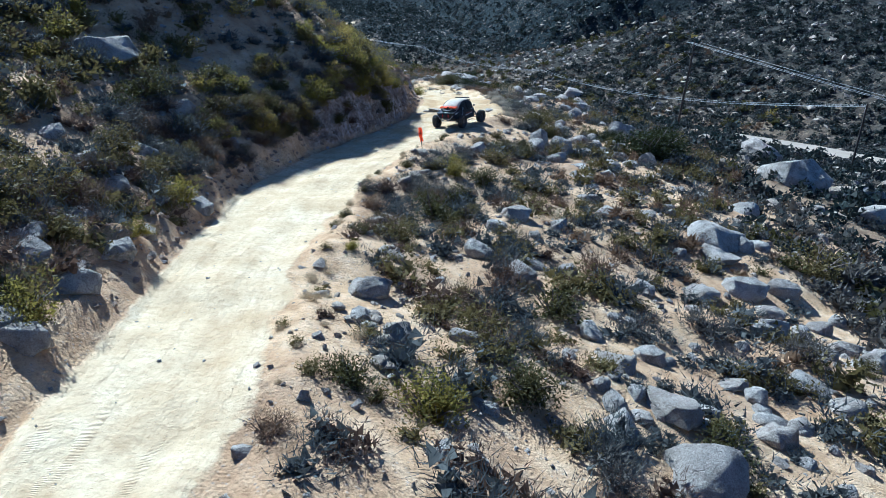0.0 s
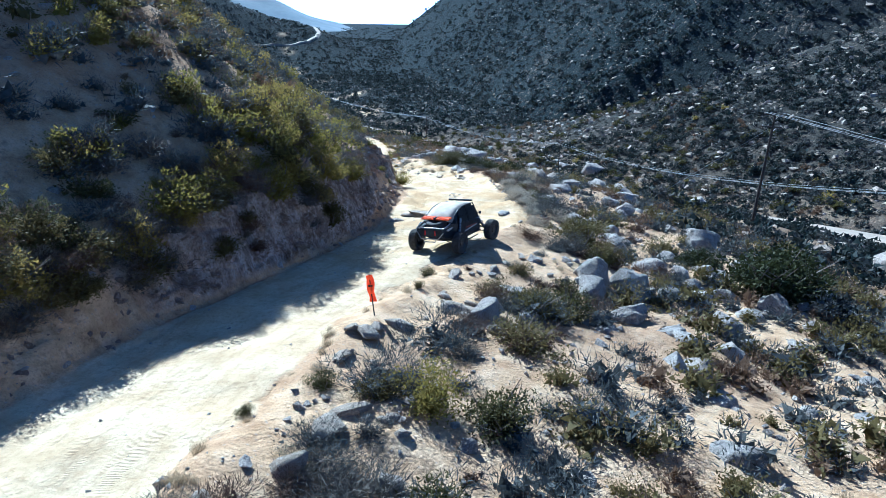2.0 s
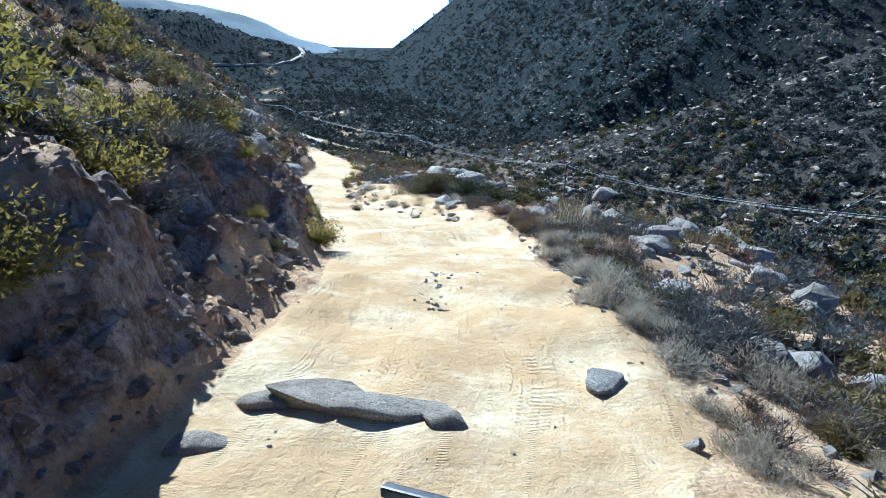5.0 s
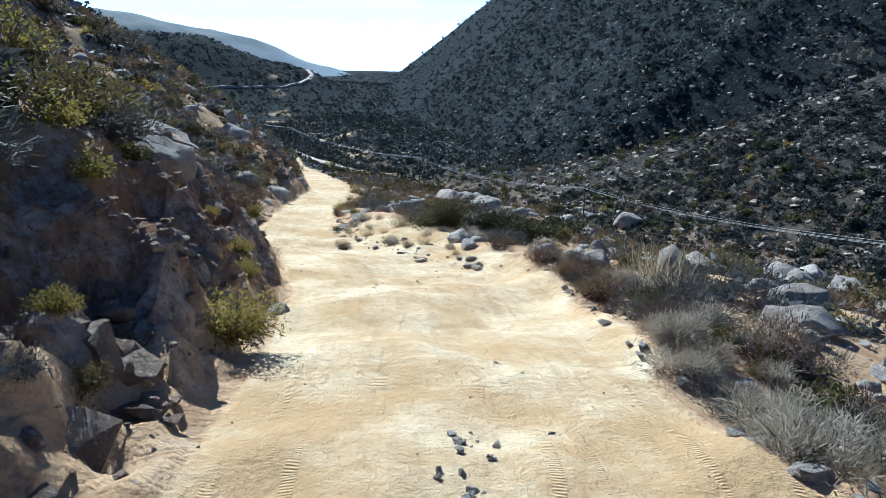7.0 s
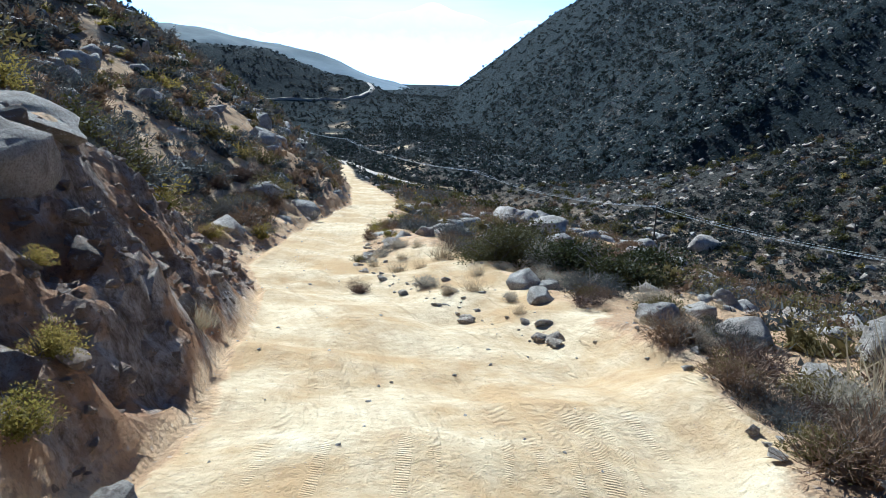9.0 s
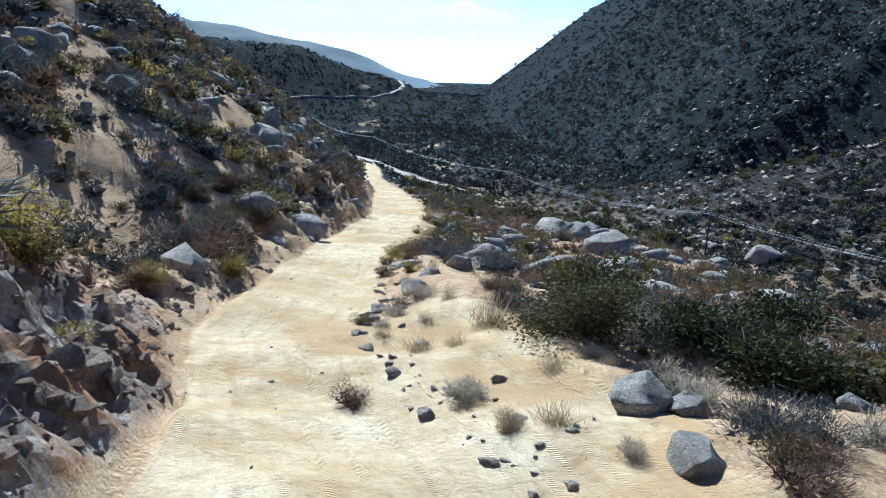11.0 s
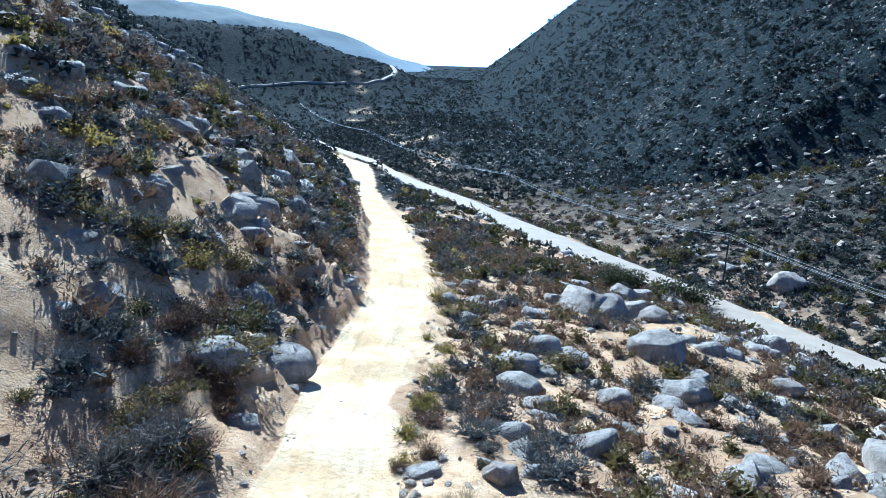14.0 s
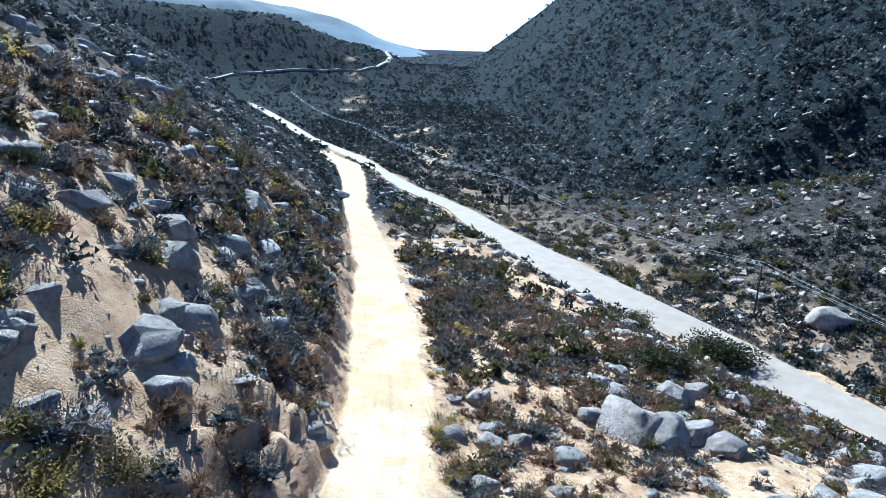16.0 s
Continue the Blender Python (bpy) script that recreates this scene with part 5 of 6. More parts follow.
# ---- shaping helpers ----
def box(bm, lo, hi, bevel=0.0):
    v = [bm.verts.new((x, y, z)) for x in (lo[0], hi[0]) for y in (lo[1], hi[1]) for z in (lo[2], hi[2])]
    faces = [bm.faces.new([v[i] for i in f]) for f in ((0, 1, 3, 2), (4, 6, 7, 5), (0, 4, 5, 1), (2, 3, 7, 6), (0, 2, 6, 4), (1, 5, 7, 3))]
    if bevel:
        edges = list({e for f in faces for e in f.edges})
        bmesh.ops.bevel(bm, geom=edges, offset=bevel, segments=2, affect="EDGES", profile=0.6)
    return bm


def tube(bm, points, radius, sides=8, taper=None):
    """A round bar through points."""
    pts = [Vector(p) for p in points]
    rings = []
    for i, p in enumerate(pts):
        way = (pts[min(i + 1, len(pts) - 1)] - pts[max(i - 1, 0)]).normalized()
        u = way.cross(Vector((0.31, 0.17, 0.93))).normalized()
        w = way.cross(u)
        r = radius if taper is None else radius + (taper - radius) * i / (len(pts) - 1)
        rings.append([bm.verts.new(p + (u * math.cos(6.2832 * k / sides) + w * math.sin(6.2832 * k / sides)) * r) for k in range(sides)])
    for a, b in zip(rings, rings[1:]):
        for k in range(sides):
            bm.faces.new((a[k], a[(k + 1) % sides], b[(k + 1) % sides], b[k]))
    bm.faces.new(rings[0][::-1])
    bm.faces.new(rings[-1])
    return bm


def loft(bm, sections, close=True):
    """A skin over rings of equally many corners."""
    rings = [[bm.verts.new(p) for p in s] for s in sections]
    n = len(rings[0])
    for a, b in zip(rings, rings[1:]):
        for k in range(n):
            bm.faces.new((a[k], a[(k + 1) % n], b[(k + 1) % n], b[k]))
    if close:
        bm.faces.new(rings[0][::-1])
        bm.faces.new(rings[-1])
    bmesh.ops.recalc_face_normals(bm, faces=bm.faces)
    return bm


def lathe(bm, profile, sides=32):
    """A closed profile of (radius, x) turned round the x axis."""
    rings = [[bm.verts.new((x, r * math.cos(6.28318 * k / sides), r * math.sin(6.28318 * k / sides))) for r, x in profile] for k in range(sides)]
    n = len(profile)
    for i in range(sides):
        a, b = rings[i], rings[(i + 1) % sides]
        for k in range(n):
            bm.faces.new((a[k], a[(k + 1) % n], b[(k + 1) % n], b[k]))
    bmesh.ops.recalc_face_normals(bm, faces=bm.faces)
    return bm


NAVY = plain_material("dusty dark blue paint", (0.018, 0.024, 0.036), 0.42, 0.2, 0.5, 4.0)
CREAM = plain_material("dusty cream painted roof", (0.46, 0.40, 0.31), 0.8, 0.0, 0.2, 2.5)
BLACK = plain_material("black powder coated steel", (0.025, 0.025, 0.027), 0.45, 0.3, 0.4, 9.0)
RUBBER = plain_material("dusty tyre rubber", (0.045, 0.042, 0.039), 0.85, 0.0, 0.5, 7.0, 0.3)
RIM = plain_material("dark alloy", (0.09, 0.09, 0.095), 0.4, 0.8, 0.4, 8.0)
STEEL = plain_material("worn bare steel tube", (0.42, 0.41, 0.40), 0.38, 0.85, 0.25, 8.0)
ORANGE = plain_material("orange moulded plastic", (0.85, 0.17, 0.02), 0.5, 0.0, 0.15, 5.0)
ORANGE.node_tree.nodes["Principled BSDF"].inputs["Specular IOR Level"].default_value = 0.15
VINYL = leaf_material("orange vinyl", (0.75, 0.15, 0.02), (0.90, 0.22, 0.03), (0.85, 0.19, 0.03), through_light=0.5)
TAILRED = plain_material("red lamp lens", (0.55, 0.02, 0.02), 0.25, 0.0, 0.1)
DECAL = plain_material("pale vinyl lettering", (0.55, 0.55, 0.55), 0.5, 0.0, 0.1)
DECALRED = plain_material("dull red vinyl stripe", (0.25, 0.05, 0.04), 0.5, 0.0, 0.1)
TINTED = plain_material("dark mesh window net", (0.012, 0.013, 0.015), 0.35, 0.0, 0.3)
WOOD = plain_material("weathered dark pole timber", (0.045, 0.035, 0.028), 0.9, 0.0, 0.4, 5.0, 0.4)
CERAMIC = plain_material("glazed insulator", (0.35, 0.33, 0.30), 0.3)
ALUMINIUM = plain_material("aluminium cable", (0.55, 0.55, 0.54), 0.5, 0.6, 0.05)
WHITEPAINT = plain_material("white car paint", (0.75, 0.75, 0.74), 0.3, 0.0, 0.05)
GLASSDARK = plain_material("dark car glass", (0.02, 0.025, 0.03), 0.08, 0.0, 0.1)


def buggy(m):
    """A four-seat desert buggy with long-travel suspension."""
    root = new("desert_buggy")
    tagged(root, "dusty dark blue desert buggy with cream roof on the dirt road", "off-road buggy")

    def ring(y, wb, wt, zb, zt, crown=0.0):
        return [(-wb, y, zb), (wb, y, zb), (wt, y, (zb + zt) / 2), (wt, y, zt), (0, y, zt + crown), (-wt, y, zt), (-wt, y, (zb + zt) / 2)]

    tub = part("body", loft(bmesh.new(), [
        ring(-1.25, 0.62, 0.80, 0.50, 1.22), ring(-0.6, 0.70, 0.86, 0.46, 1.24), ring(0.2, 0.70, 0.86, 0.46, 1.20), ring(0.85, 0.66, 0.80, 0.50, 1.14),
        ring(1.15, 0.52, 0.62, 0.55, 1.08, 0.03), ring(1.65, 0.34, 0.40, 0.60, 0.95, 0.03), ring(2.0, 0.28, 0.30, 0.64, 0.84, 0.02)]), NAVY, root, "dusty dark blue body tub")
    for sx in (-1, 1):
        bm = bmesh.new()
        loft(bm, [[(sx * (w + o), y, z) for y, z, w in ((-2.15, 0.80, 0.60), (-1.25, 0.52, 0.78), (-1.25, 1.25, 0.82), (-1.6, 1.30, 0.80), (-2.15, 1.16, 0.66))] for o in (0.0, 0.025)])
        side = part("rear_side_panel", bm, NAVY, root)
        bm = bmesh.new()
        for k in range(9):
            y = -2.0 + k * 0.075
            box(bm, (sx * 0.735 - 0.07, y, 1.045 + k * 0.012), (sx * 0.735 + 0.07, y + (0.05 if k % 4 else 0.03), 1.115 + k * 0.012))
        part("lettering", bm, DECAL, side, "pale vinyl lettering bars")
    rear = part("tail_panel", box(bmesh.new(), (-0.62, -2.19, 0.78), (0.62, -2.15, 1.12), 0.012), NAVY, root)
    for sx in (-1, 1):
        part("tail_light", box(bmesh.new(), (sx * 0.24 - 0.03, -2.215, 0.86), (sx * 0.24 + 0.03, -2.185, 1.06), 0.008), TAILRED, rear, "red tail light")
    part("bed_floor", box(bmesh.new(), (-0.66, -2.15, 0.80), (0.66, -1.2, 0.84)), BLACK, root)
    part("engine_block", box(bmesh.new(), (-0.32, -1.85, 0.84), (0.32, -1.3, 1.10), 0.05), BLACK, root)
    bm = bmesh.new()
    tube(bm, [(-0.68, -1.62, 1.30), (-0.66, -2.16, 1.17), (0.66, -2.16, 1.17), (0.68, -1.62, 1.30)], 0.026)
    tube(bm, [(-0.64, -2.17, 0.98), (-0.42, -2.26, 0.72), (0.42, -2.26, 0.72), (0.64, -2.17, 0.98)], 0.026)
    tube(bm, [(-0.30, -2.26, 0.72), (-0.26, -2.24, 0.58), (0.26, -2.24, 0.58), (0.30, -2.26, 0.72)], 0.024)
    part("rear_bumper", bm, STEEL, root, "bare steel rear bumper tubes")
    # cabin, roof, cage
    part("cabin", loft(bmesh.new(), [
        [(-0.80, y, 1.18), (0.80, y, 1.18), (wt, y, zt), (-wt, y, zt)] for y, wt, zt in ((-1.3, 0.66, 1.34), (-0.75, 0.62, 1.78), (-0.2, 0.62, 1.86), (0.5, 0.60, 1.84), (1.0, 0.70, 1.24))]), TINTED, root, "dark cabin with window nets")
    roof_line = [(-1.48, 1.38, 0.70), (-1.2, 1.60, 0.69), (-0.85, 1.80, 0.67), (-0.4, 1.905, 0.66), (0.1, 1.935, 0.65), (0.62, 1.905, 0.63)]
    part("roof", loft(bmesh.new(), [[(-w, y, z - 0.03), (-w * 0.5, y, z + 0.012), (0, y, z + 0.025), (w * 0.5, y, z + 0.012), (w, y, z - 0.03), (w, y, z - 0.055), (0, y, z - 0.02), (-w, y, z - 0.055)] for y, z, w in roof_line]), CREAM, root, "dusty cream roof panel", True)
    for sx in (-1, 1):
        for name, pts in (("roof_rail", [(0.80, -1.3, 1.26), (0.69, -1.2, 1.57), (0.67, -0.85, 1.77), (0.66, -0.4, 1.875), (0.63, 0.62, 1.875), (0.70, 0.95, 1.30), (0.50, 1.5, 1.02), (0.32, 1.98, 0.84)]),
                          ("b_pillar", [(0.86, -0.25, 1.22), (0.655, -0.22, 1.88)]), ("side_bar", [(0.88, -1.1, 0.78), (0.90, 0.0, 0.66), (0.86, 0.9, 0.72)]), ("nerf_bar", [(0.84, -0.9, 0.46), (0.93, -0.3, 0.42), (0.90, 0.55, 0.44)])):
            part(name, tube(bmesh.new(), [(sx * x, y, z) for x, y, z in pts], 0.026), BLACK, root)
        for y0, y1, z1 in ((-1.05, -0.32, 1.76), (-0.18, 0.72, 1.78)):
            bm = loft(bmesh.new(), [[(sx * (a + o), y, z) for a, y, z in ((0.865, y0, 1.26), (0.865, y1, 1.24), (0.69, y1 - 0.12, z1), (0.69, y0 + 0.14, z1 - 0.04))] for o in (-0.02, 0.0)])
            part("window_net", bm, TINTED, root)
        door = part("door", loft(bmesh.new(), [[(sx * (0.865 + o), y, z) for y, z in ((-1.0, 0.56), (0.78, 0.56), (0.82, 1.15), (-1.05, 1.2))] for o in (0.0, 0.02)]), NAVY, root)
        bm = bmesh.new()
        for k in range(10):
            box(bm, (sx * 0.888 - 0.004, -0.62 + k * 0.115, 0.80 + k * 0.012), (sx * 0.888 + 0.004, -0.62 + k * 0.115 + 0.085, 0.86 + k * 0.012))
        part("lettering", bm, DECAL, door, "pale vinyl lettering bars")
        part("stripe", box(bmesh.new(), (sx * 0.888 - 0.004, -0.55, 0.94), (sx * 0.888 + 0.004, 0.5, 0.99)), DECALRED, door, "dull red stripe")
        mirror = part("mirror", box(bmesh.new(), (sx * 0.93 - 0.05, 0.72, 1.36), (sx * 0.93 + 0.05, 0.80, 1.48), 0.02), BLACK, root)
        part("mirror_stalk", tube(bmesh.new(), [(sx * 0.72, 0.78, 1.38), (sx * 0.92, 0.77, 1.42)], 0.012, 6), BLACK, mirror)
    for sx, sy, name in ((1, -1, "rear_shock"), (-1, -1, "rear_shock"), (1, 1, "front_shock"), (-1, 1, "front_shock")):
        top, foot = ((sx * 0.84, -0.95, 1.42), (sx * 0.92, -1.32, 0.55)) if sy < 0 else ((sx * 0.48, 1.35, 1.10), (sx * 0.80, 1.55, 0.52))
        shock = part(name, tube(bmesh.new(), [top, foot], 0.05, 10), STEEL, root, "silver coil shock")
        coil = [Vector(top).lerp(Vector(foot), 0.15 + 0.7 * k / 72) + Vector((math.cos(k * 0.785) * 0.075, math.sin(k * 0.785) * 0.075, 0)) for k in range(73)]
        part("spring", tube(bmesh.new(), coil, 0.012, 5), BLACK, shock)
    light = part("light_bar", box(bmesh.new(), (-0.60, 0.62, 1.93), (0.60, 0.71, 2.01), 0.02), BLACK, root, "black roof light bar")
    for k in range(10):
        part("lamp", box(bmesh.new(), (-0.56 + k * 0.113, 0.705, 1.945), (-0.56 + k * 0.113 + 0.09, 0.715, 1.995), 0.004), CERAMIC, light)
    part("antenna", tube(bmesh.new(), [(0.1, 0.1, 1.94), (0.1, 0.06, 2.16)], 0.008, 5), BLACK, root)
    part("front_bumper", tube(bmesh.new(), [(-0.42, 1.98, 0.62), (-0.36, 2.14, 0.74), (0.36, 2.14, 0.74), (0.42, 1.98, 0.62)], 0.026), BLACK, root)
    part("skid_plate", box(bmesh.new(), (-0.5, -1.2, 0.42), (0.5, 1.7, 0.46), 0.01), BLACK, root)
    # wheels on their arms
    for sx in (-1, 1):
        for y in (-1.55, 1.62):
            r, half = 0.47, 0.17
            hub = part("wheel", lathe(bmesh.new(), [(0.0, -0.10), (0.12, -0.10), (0.12, 0.12), (0.0, 0.12)], 16), RIM, root)
            hub.matrix_basis = pose(sx * 1.08, y, r, 0, 4 * sx, -6 if y > 0 else 0)
            bm = lathe(bmesh.new(), [(0.24, -half + 0.02), (0.33, -half), (0.42, -half + 0.01), (r - 0.02, -half + 0.05), (r - 0.012, 0.0), (r - 0.02, half - 0.05), (0.42, half - 0.01), (0.33, half), (0.24, half - 0.02)], 40)
            for k in range(34):
                a0 = 6.28318 * k / 34
                for x0, x1, tw in ((-half + 0.01, -0.075, 0.03), (-0.07, -0.005, -0.02), (0.005, 0.07, 0.04), (0.075, half - 0.01, 0.0)):
                    c = [Vector((x, (rr) * math.cos(a0 + tw + da), (rr) * math.sin(a0 + tw + da))) for x in (x0, x1) for da in (-0.055, 0.055) for rr in (r - 0.03, r + 0.008 - (0.014 if abs(x0 + x1) > 0.15 else 0))]
                    v = [bm.verts.new(p) for p in c]
                    for f in ((0, 1, 3, 2), (4, 6, 7, 5), (0, 4, 5, 1), (2, 3, 7, 6), (1, 5, 7, 3)):
                        bm.faces.new([v[i] for i in f])
            bmesh.ops.recalc_face_normals(bm, faces=bm.faces)
            part("tyre", bm, RUBBER, hub, "chunky off-road tyre")
            part("rim", lathe(bmesh.new(), [(0.10, 0.06 * sx), (0.22, 0.09 * sx), (0.245, 0.15 * sx), (0.255, 0.15 * sx), (0.25, -0.14 * sx), (0.23, -0.14 * sx), (0.20, 0.02 * sx), (0.10, 0.02 * sx)], 32), RIM, hub, "dark alloy rim")
            for dz, dy in ((-0.08, -0.16), (-0.08, 0.16), (0.12, -0.12), (0.12, 0.12)):
                inner = (sx * (0.55 if y < 0 else 0.36), y + dy * 2.6 + (0.25 if y < 0 else -0.1), 0.62 + dz)
                part("suspension_arm", tube(bmesh.new(), [inner, (sx * 0.95, y + dy * 0.4, r + dz)], 0.022, 8), BLACK, root)
    # the load: a spare wheel with two recovery boards strapped on it
    spare = part("spare_tyre", lathe(bmesh.new(), [(0.24, -0.13), (0.33, -0.15), (0.42, -0.13), (0.45, -0.08), (0.45, 0.08), (0.42, 0.13), (0.33, 0.15), (0.24, 0.13)], 36), RUBBER, root, "spare off-road tyre")
    spare.matrix_basis = pose(0, -1.62, 1.28, 0, 90 - 14, 90)
    for sx in (-1, 1):
        bm = box(bmesh.new(), (-0.33, -0.15, -0.02), (0.33, 0.15, 0.02), 0.012)
        for i in range(11):
            for j in range(4):
                box(bm, (-0.31 + i * 0.057, -0.13 + j * 0.07, 0.018), (-0.31 + i * 0.057 + 0.034, -0.13 + j * 0.07 + 0.042, 0.05))
        board = part("recovery_board", bm, ORANGE, root, "orange plastic recovery board")
        board.matrix_basis = pose(sx * 0.36, -1.60, 1.49, 14, 0, 0)
    part("strap", box(bmesh.new(), (-0.03, -1.82, 1.36), (0.03, -1.38, 1.56), 0.01), BLACK, root)
    root.matrix_world = m
    return root


def on_slope(x, y, heading, reach=1.6):
    """A pose resting on the ground, turned to a heading in degrees from +y towards -x."""
    h = radians(heading)
    f, r = Vector((-math.sin(h), math.cos(h), 0)), Vector((math.cos(h), math.sin(h), 0))
    def z(dx):
        q = Vector((x, y, 0)) + dx
        return height(q.x, q.y)
    fr, fl, rr, rl = (z(f * a * reach + r * b) for a, b in ((1, 1.05), (1, -1.05), (-1, 1.05), (-1, -1.05)))
    fwd = (f * 2 * reach + Vector((0, 0, (fr + fl - rr - rl) / 2))).normalized()
    side = (r * 2.1 + Vector((0, 0, (fr + rr - fl - rl) / 2))).normalized()
    up = side.cross(fwd).normalized()
    side = fwd.cross(up)
    m = Matrix((side, fwd, up)).transposed().to_4x4()
    m.translation = (x, y, (fr + fl + rr + rl) / 4 + 0.01)
    return m


buggy(on_slope(1.25, 52.5, -28))


def marker_flag(x, y):
    """A course marker: a stake with a long orange vinyl banner."""
    root = part("marker_stake", tube(bmesh.new(), [(0, 0, -0.2), (0.02, 0.02, 1.35)], 0.02, 6), BLACK)
    root.matrix_world = pose(x, y, height(x, y), 0, -7, 0)
    tagged(root, "orange banner on a dark stake at the road edge", "course marker")
    bm = bmesh.new()
    grid = []
    for k in range(13):
        z = 0.42 + k * 0.075
        wave = 0.03 * math.sin(k * 0.9)
        grid.append([bm.verts.new((0.02 + (i - 1) * 0.11 + 0.02 * math.sin(k * 0.7 + i), wave + 0.025 * math.sin(i * 1.7 + k * 0.4), z)) for i in range(3)])
    for a, b in zip(grid, grid[1:]):
        for i in range(2):
            bm.faces.new((a[i], a[i + 1], b[i + 1], b[i]))
    banner = part("banner", bm, VINYL, root, "creased orange vinyl banner")
    solid = banner.modifiers.new("thickness", "SOLIDIFY")
    solid.thickness = 0.008
    part("mark", box(bmesh.new(), (-0.05, -0.06, 0.95), (0.09, -0.045, 1.0)), BLACK, banner, "dark printed bar")


marker_flag(-1.24, 42.26)


# ---- power line ----
def power_pole(x, y, tall, lean=0.0, turn=0.0, arms=1, name_label="weathered dark timber power pole with a crossarm"):
    z = height(x, y)
    root = part("power_pole", tube(bmesh.new(), [(0, 0, -0.6), (0, 0, tall * 0.5), (0, 0, tall)], 0.16, 10, 0.10), WOOD)
    root.matrix_world = pose(x, y, z, 0, lean, turn)
    tagged(root, name_label, "power pole", "poles of the power line")
    for k in range(arms):
        zz = tall - 0.35 - k * 1.1
        arm = part("crossarm", box(bmesh.new(), (-1.15, 0.10, zz - 0.06), (1.15, 0.20, zz + 0.06), 0.01), WOOD, root)
        for dx in (-1.05, -0.4, 1.05):
            part("insulator", lathe_up(dx, 0.15, zz + 0.06), CERAMIC, arm, "glazed insulator")
        part("brace", tube(bmesh.new(), [(-0.6, 0.13, zz - 0.05), (0, 0.13, zz - 0.65), (0.6, 0.13, zz - 0.05)], 0.02, 6), STEEL, root)
    return [root.matrix_world @ Vector((dx, 0.15, tall - 0.18)) for dx in (-1.05, -0.4, 1.05)]


def lathe_up(x, y, z):
    bm = bmesh.new()
    tube(bm, [(x, y, z), (x, y, z + 0.05)], 0.05, 8)
    tube(bm, [(x, y, z + 0.05), (x, y, z + 0.14)], 0.07, 8, 0.04)
    return bm


def wires(a_ends, b_ends, sag, radius=0.02):
    """Sagging cables between two poles."""
    root = None
    for a_, b_ in zip(a_ends, b_ends):
        a_, b_ = Vector(a_), Vector(b_)
        pts = [a_.lerp(b_, k / 26) - Vector((0, 0, 4 * sag * (k / 26) * (1 - k / 26))) for k in range(27)]
        if root is None:
            root = part("power_line", tube(bmesh.new(), pts, radius, 5), ALUMINIUM)
            tagged(root, "bright aluminium cables strung between timber poles", "power line", "spans of the power line")
        else:
            part("cable", tube(bmesh.new(), pts, radius, 5), ALUMINIUM, root)


p_turn = power_pole(29.2, 86.0, 10.4, 4.0, 20, 2)
p_right = power_pole(49.8, 82.0, 7.4, 2.0, 55)
p_mid = power_pole(27.5, 200.2, 8.2, 1.0, 60)
p_far = power_pole(-10.4, 283.0, 8.6, 1.0, 62)
p_farther = power_pole(-78.7, 396.0, 8.6, 0.0, 62)
p_last = power_pole(-182, 607.0, 9.0, 0.0, 62)
p_out = power_pole(70.0, 30.0, 7.0, 0.0, 40)
wires(p_turn, p_out, 0.8, 0.024)
wires(p_right, p_mid, 2.6, 0.014)
wires(p_mid, p_far, 2.2, 0.018)
wires(p_far, p_farther, 2.5, 0.024)
wires(p_farther, p_last, 3.5, 0.034)
guy = part("guy_wire", tube(bmesh.new(), [p_turn[1] - Vector((0, 0, 1.5)), (20.5, 89.5, height(20.5, 89.5))], 0.015, 5), ALUMINIUM)
tagged(guy, "thin steel guy wire from pole to ground", "guy wire")


# ---- vehicles far off on the paved road ----
def pickup(x, y, turn, paint, label):
    root = new("pickup_truck")
    tagged(root, label, "pickup truck", "traffic on the paved road")

    def slab(y, w, z0, z1):
        return [(-w, y, z0), (w, y, z0), (w, y, z1), (-w, y, z1)]

    part("body", loft(bmesh.new(), [slab(-2.7, 0.92, 0.55, 1.05), slab(-2.6, 0.95, 0.45, 1.08), slab(0.6, 0.95, 0.45, 1.08), slab(2.3, 0.93, 0.45, 1.02), slab(2.7, 0.85, 0.55, 0.9)]), paint, root)
    part("cab", loft(bmesh.new(), [[(-a, yy, 1.06), (a, yy, 1.06), (b, yy, zz), (-b, yy, zz)] for yy, a, b, zz in ((-0.9, 0.9, 0.72, 1.12), (-0.75, 0.9, 0.72, 1.82), (0.5, 0.9, 0.72, 1.84), (1.25, 0.9, 0.72, 1.12))]), GLASSDARK, root, "dark glazed cab")
    part("roof", box(bmesh.new(), (-0.72, -0.74, 1.82), (0.72, 0.52, 1.88), 0.02), paint, root)
    for sx in (-1, 1):
        for yy in (-1.75, 1.75):
            wheel = part("wheel", lathe(bmesh.new(), [(0.0, -0.1), (0.36, -0.12), (0.38, 0.0), (0.36, 0.12), (0.0, 0.1)], 18), RUBBER, root)
            wheel.matrix_basis = pose(sx * 0.86, yy, 0.38)
        part("tail_light", box(bmesh.new(), (sx * 0.82 - 0.08, -2.72, 0.8), (sx * 0.82 + 0.08, -2.68, 1.0)), TAILRED, root, "red tail light")
    root.matrix_world = pose(x, y, float(along(PAVED, y, 3)) + 0.13, 0, 0, turn)


for dx, y, paint, label in ((1.4, 536, WHITEPAINT, "white pickup truck driving on the far paved road"), (1.6, 524, BLACK, "dark pickup truck driving on the far paved road")):
    pickup(float(along(PAVED, y, 1)) + dx, y, 28, paint, label)


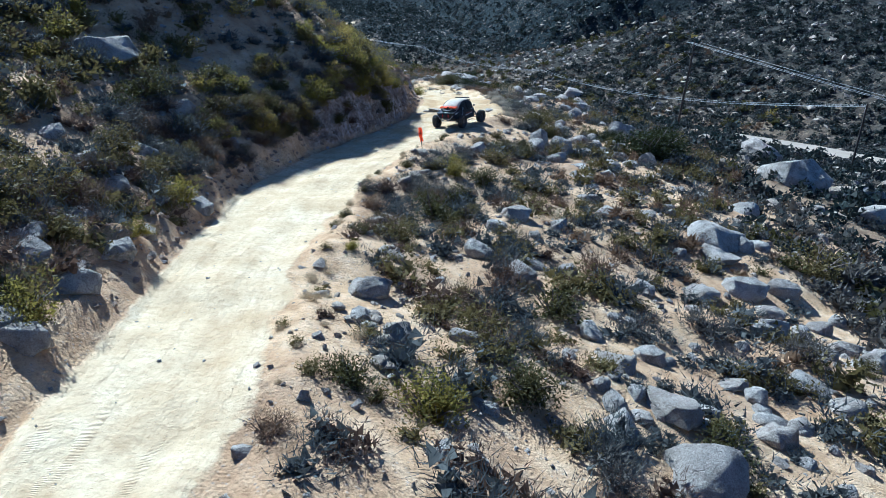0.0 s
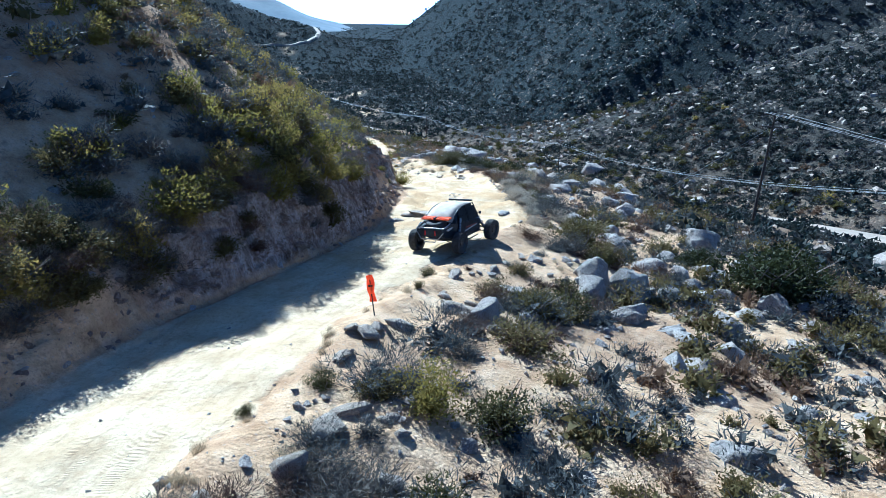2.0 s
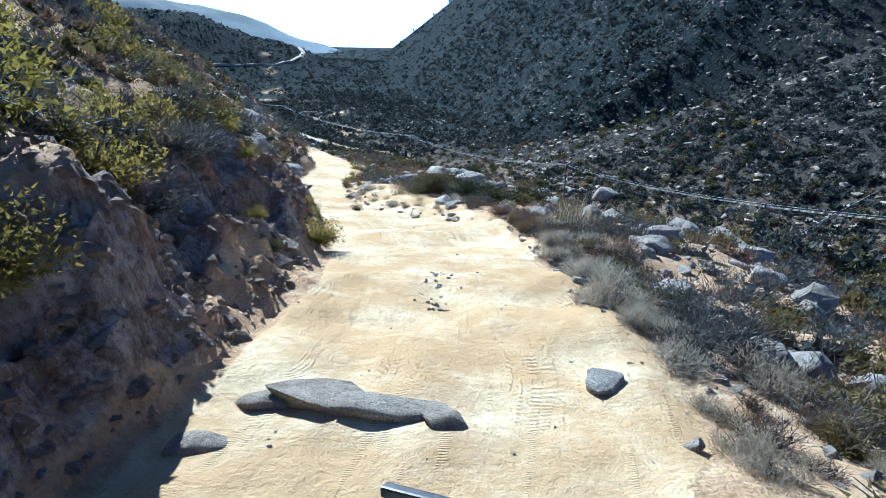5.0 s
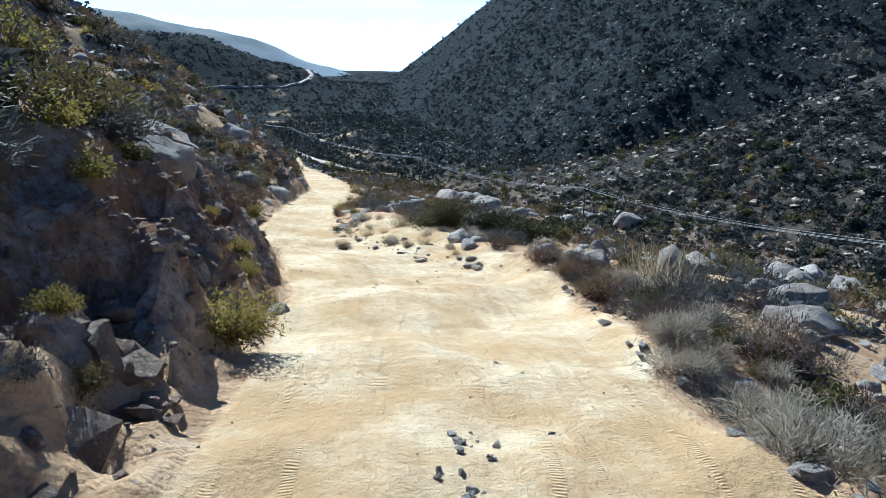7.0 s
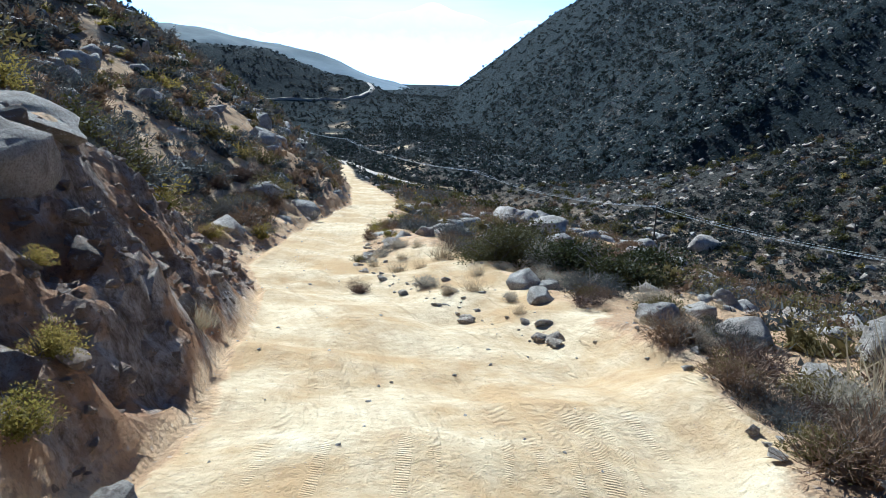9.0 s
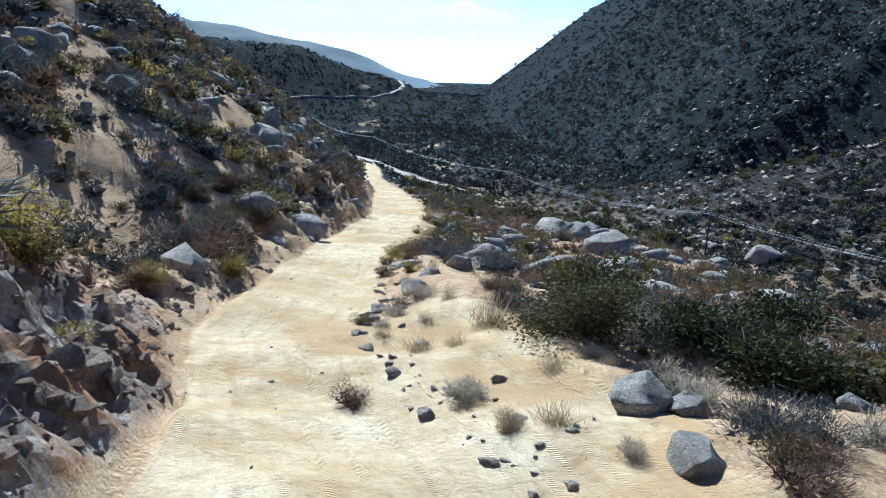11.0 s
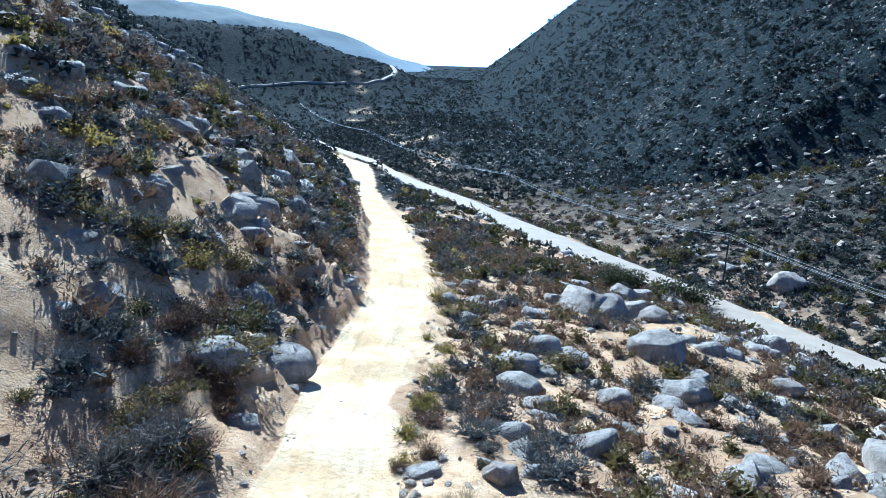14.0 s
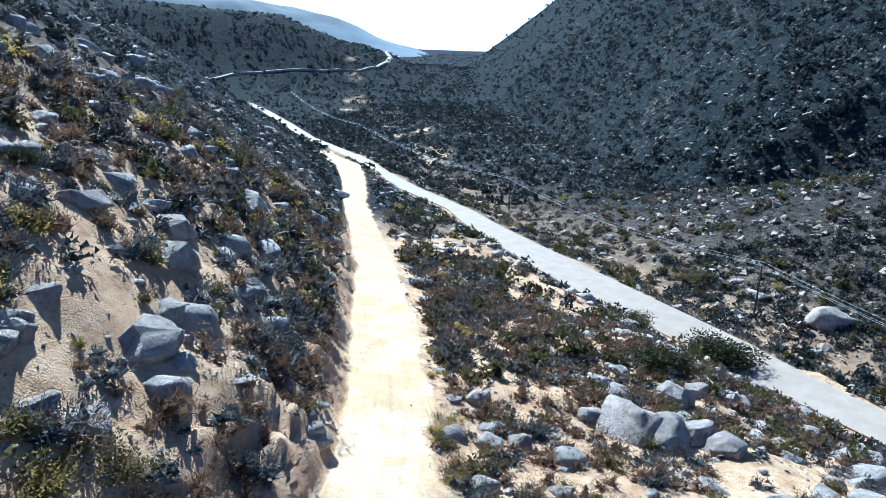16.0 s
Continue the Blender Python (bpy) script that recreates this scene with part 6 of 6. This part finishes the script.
# ---- the road again far down the valley, and trees on the plain ----
def far_road(points, width, name, label):
    rows, faces = [], []
    pts = []
    for a_, b_ in zip(points, points[1:]):
        pts += [tuple(a_[i] + (b_[i] - a_[i]) * k / 12 for i in range(2)) for k in range(12)]
    pts.append(points[-1])
    for i, (x, y) in enumerate(pts):
        q = pts[min(i + 1, len(pts) - 1)]
        o = pts[max(i - 1, 0)]
        d = Vector((q[0] - o[0], q[1] - o[1], 0)).normalized()
        s = Vector((d.y, -d.x, 0))
        for k in (-1, -0.5, 0.5, 1):
            p = Vector((x, y, 0)) + s * width * k
            rows.append((p.x, p.y, height(x, y) + (1.0 if abs(k) < 0.9 else -2.5)))
        if i:
            faces += [(4 * i - 4 + k, 4 * i - 3 + k, 4 * i + 1 + k, 4 * i + k) for k in range(3)]
    me = mesh_from(name, rows, faces, ASPHALT, True, 4)
    return tagged(new(name, me), label, "road", kind="structure")


far_road([(-276, 672), (-264, 702), (-241, 723), (-207, 756), (-193, 775), (-174, 788), (-162.6, 799), (-158.8, 830), (-161, 860), (-170, 888), (-178, 906)], 4.0, "pavement", "pale paved road round the foot of the far ridge")
far_road([(-287, 1370), (-283, 1404), (-278, 1460), (-273, 1496), (-258, 1560)], 7.0, "pavement", "pale paved road climbing out of the far valley")


def far_tree(x, y, tall):
    trunk = part("tree", tube(bmesh.new(), [(0, 0, -0.3), (0.1, 0, tall * 0.4), (0, 0.1, tall * 0.8)], tall * 0.03, 6, tall * 0.01), TWIG)
    trunk.matrix_world = pose(x, y, height(x, y))
    tagged(trunk, "dark far-off tree on the plain", "tree", "trees on the plain")
    v, f = sprigs(400, 1.0, 9, 0.2, 0.06)
    leaves = new("crown", mesh_from("crown", v * np.array([0.36, 0.36, 0.8]) * tall + np.array([0, 0, tall * 0.25]), f, DARKGREEN))
    leaves.parent = trunk


for x, y, tall in ((-77, 1250, 22), (-88, 1255, 17), (-70, 1262, 15)):
    far_tree(x, y, tall)


# ---- rock ledge and stones on the road ----
def ledge(x, y, turn, long, deep, tall, kind):
    ob = new("rock_ledge", EDGE_STONES[kind])
    ob.matrix_world = pose(x, y, height(x, y) + tall * 0.05, -4, 3, turn) @ Matrix.Diagonal((long, deep, tall, 1))
    tagged(ob, "flat brown rock ledge breaking through the dirt road", "rock ledge", "ledges in the road")


ledge(-0.5, 58.8, 4, 1.0, 0.7, 0.42, 1)
ledge(0.5, 58.6, -8, 0.95, 0.6, 0.4, 2)
ledge(1.3, 58.2, -14, 0.5, 0.4, 0.3, 4)
ledge(-1.9, 57.6, 12, 0.6, 0.4, 0.24, 3)
ledge(-1.3, 58.9, 30, 0.6, 0.5, 0.36, 0)
for k in range(34):
    y = 64.3 + 3.6 * rng.random()
    x = 1.15 + rng.normal(0, 0.2)
    s = rng.uniform(0.03, 0.1)
    ob = new("stone", STONES[k % 6])
    ob.matrix_world = pose(x, y, height(x, y) + s * 0.15, 0, 0, rng.uniform(0, 360)) @ Matrix.Diagonal((s, s, s, 1))
    tagged(ob, "grey broken stone lying in the wheel track", "stone", "stones in the wheel track")
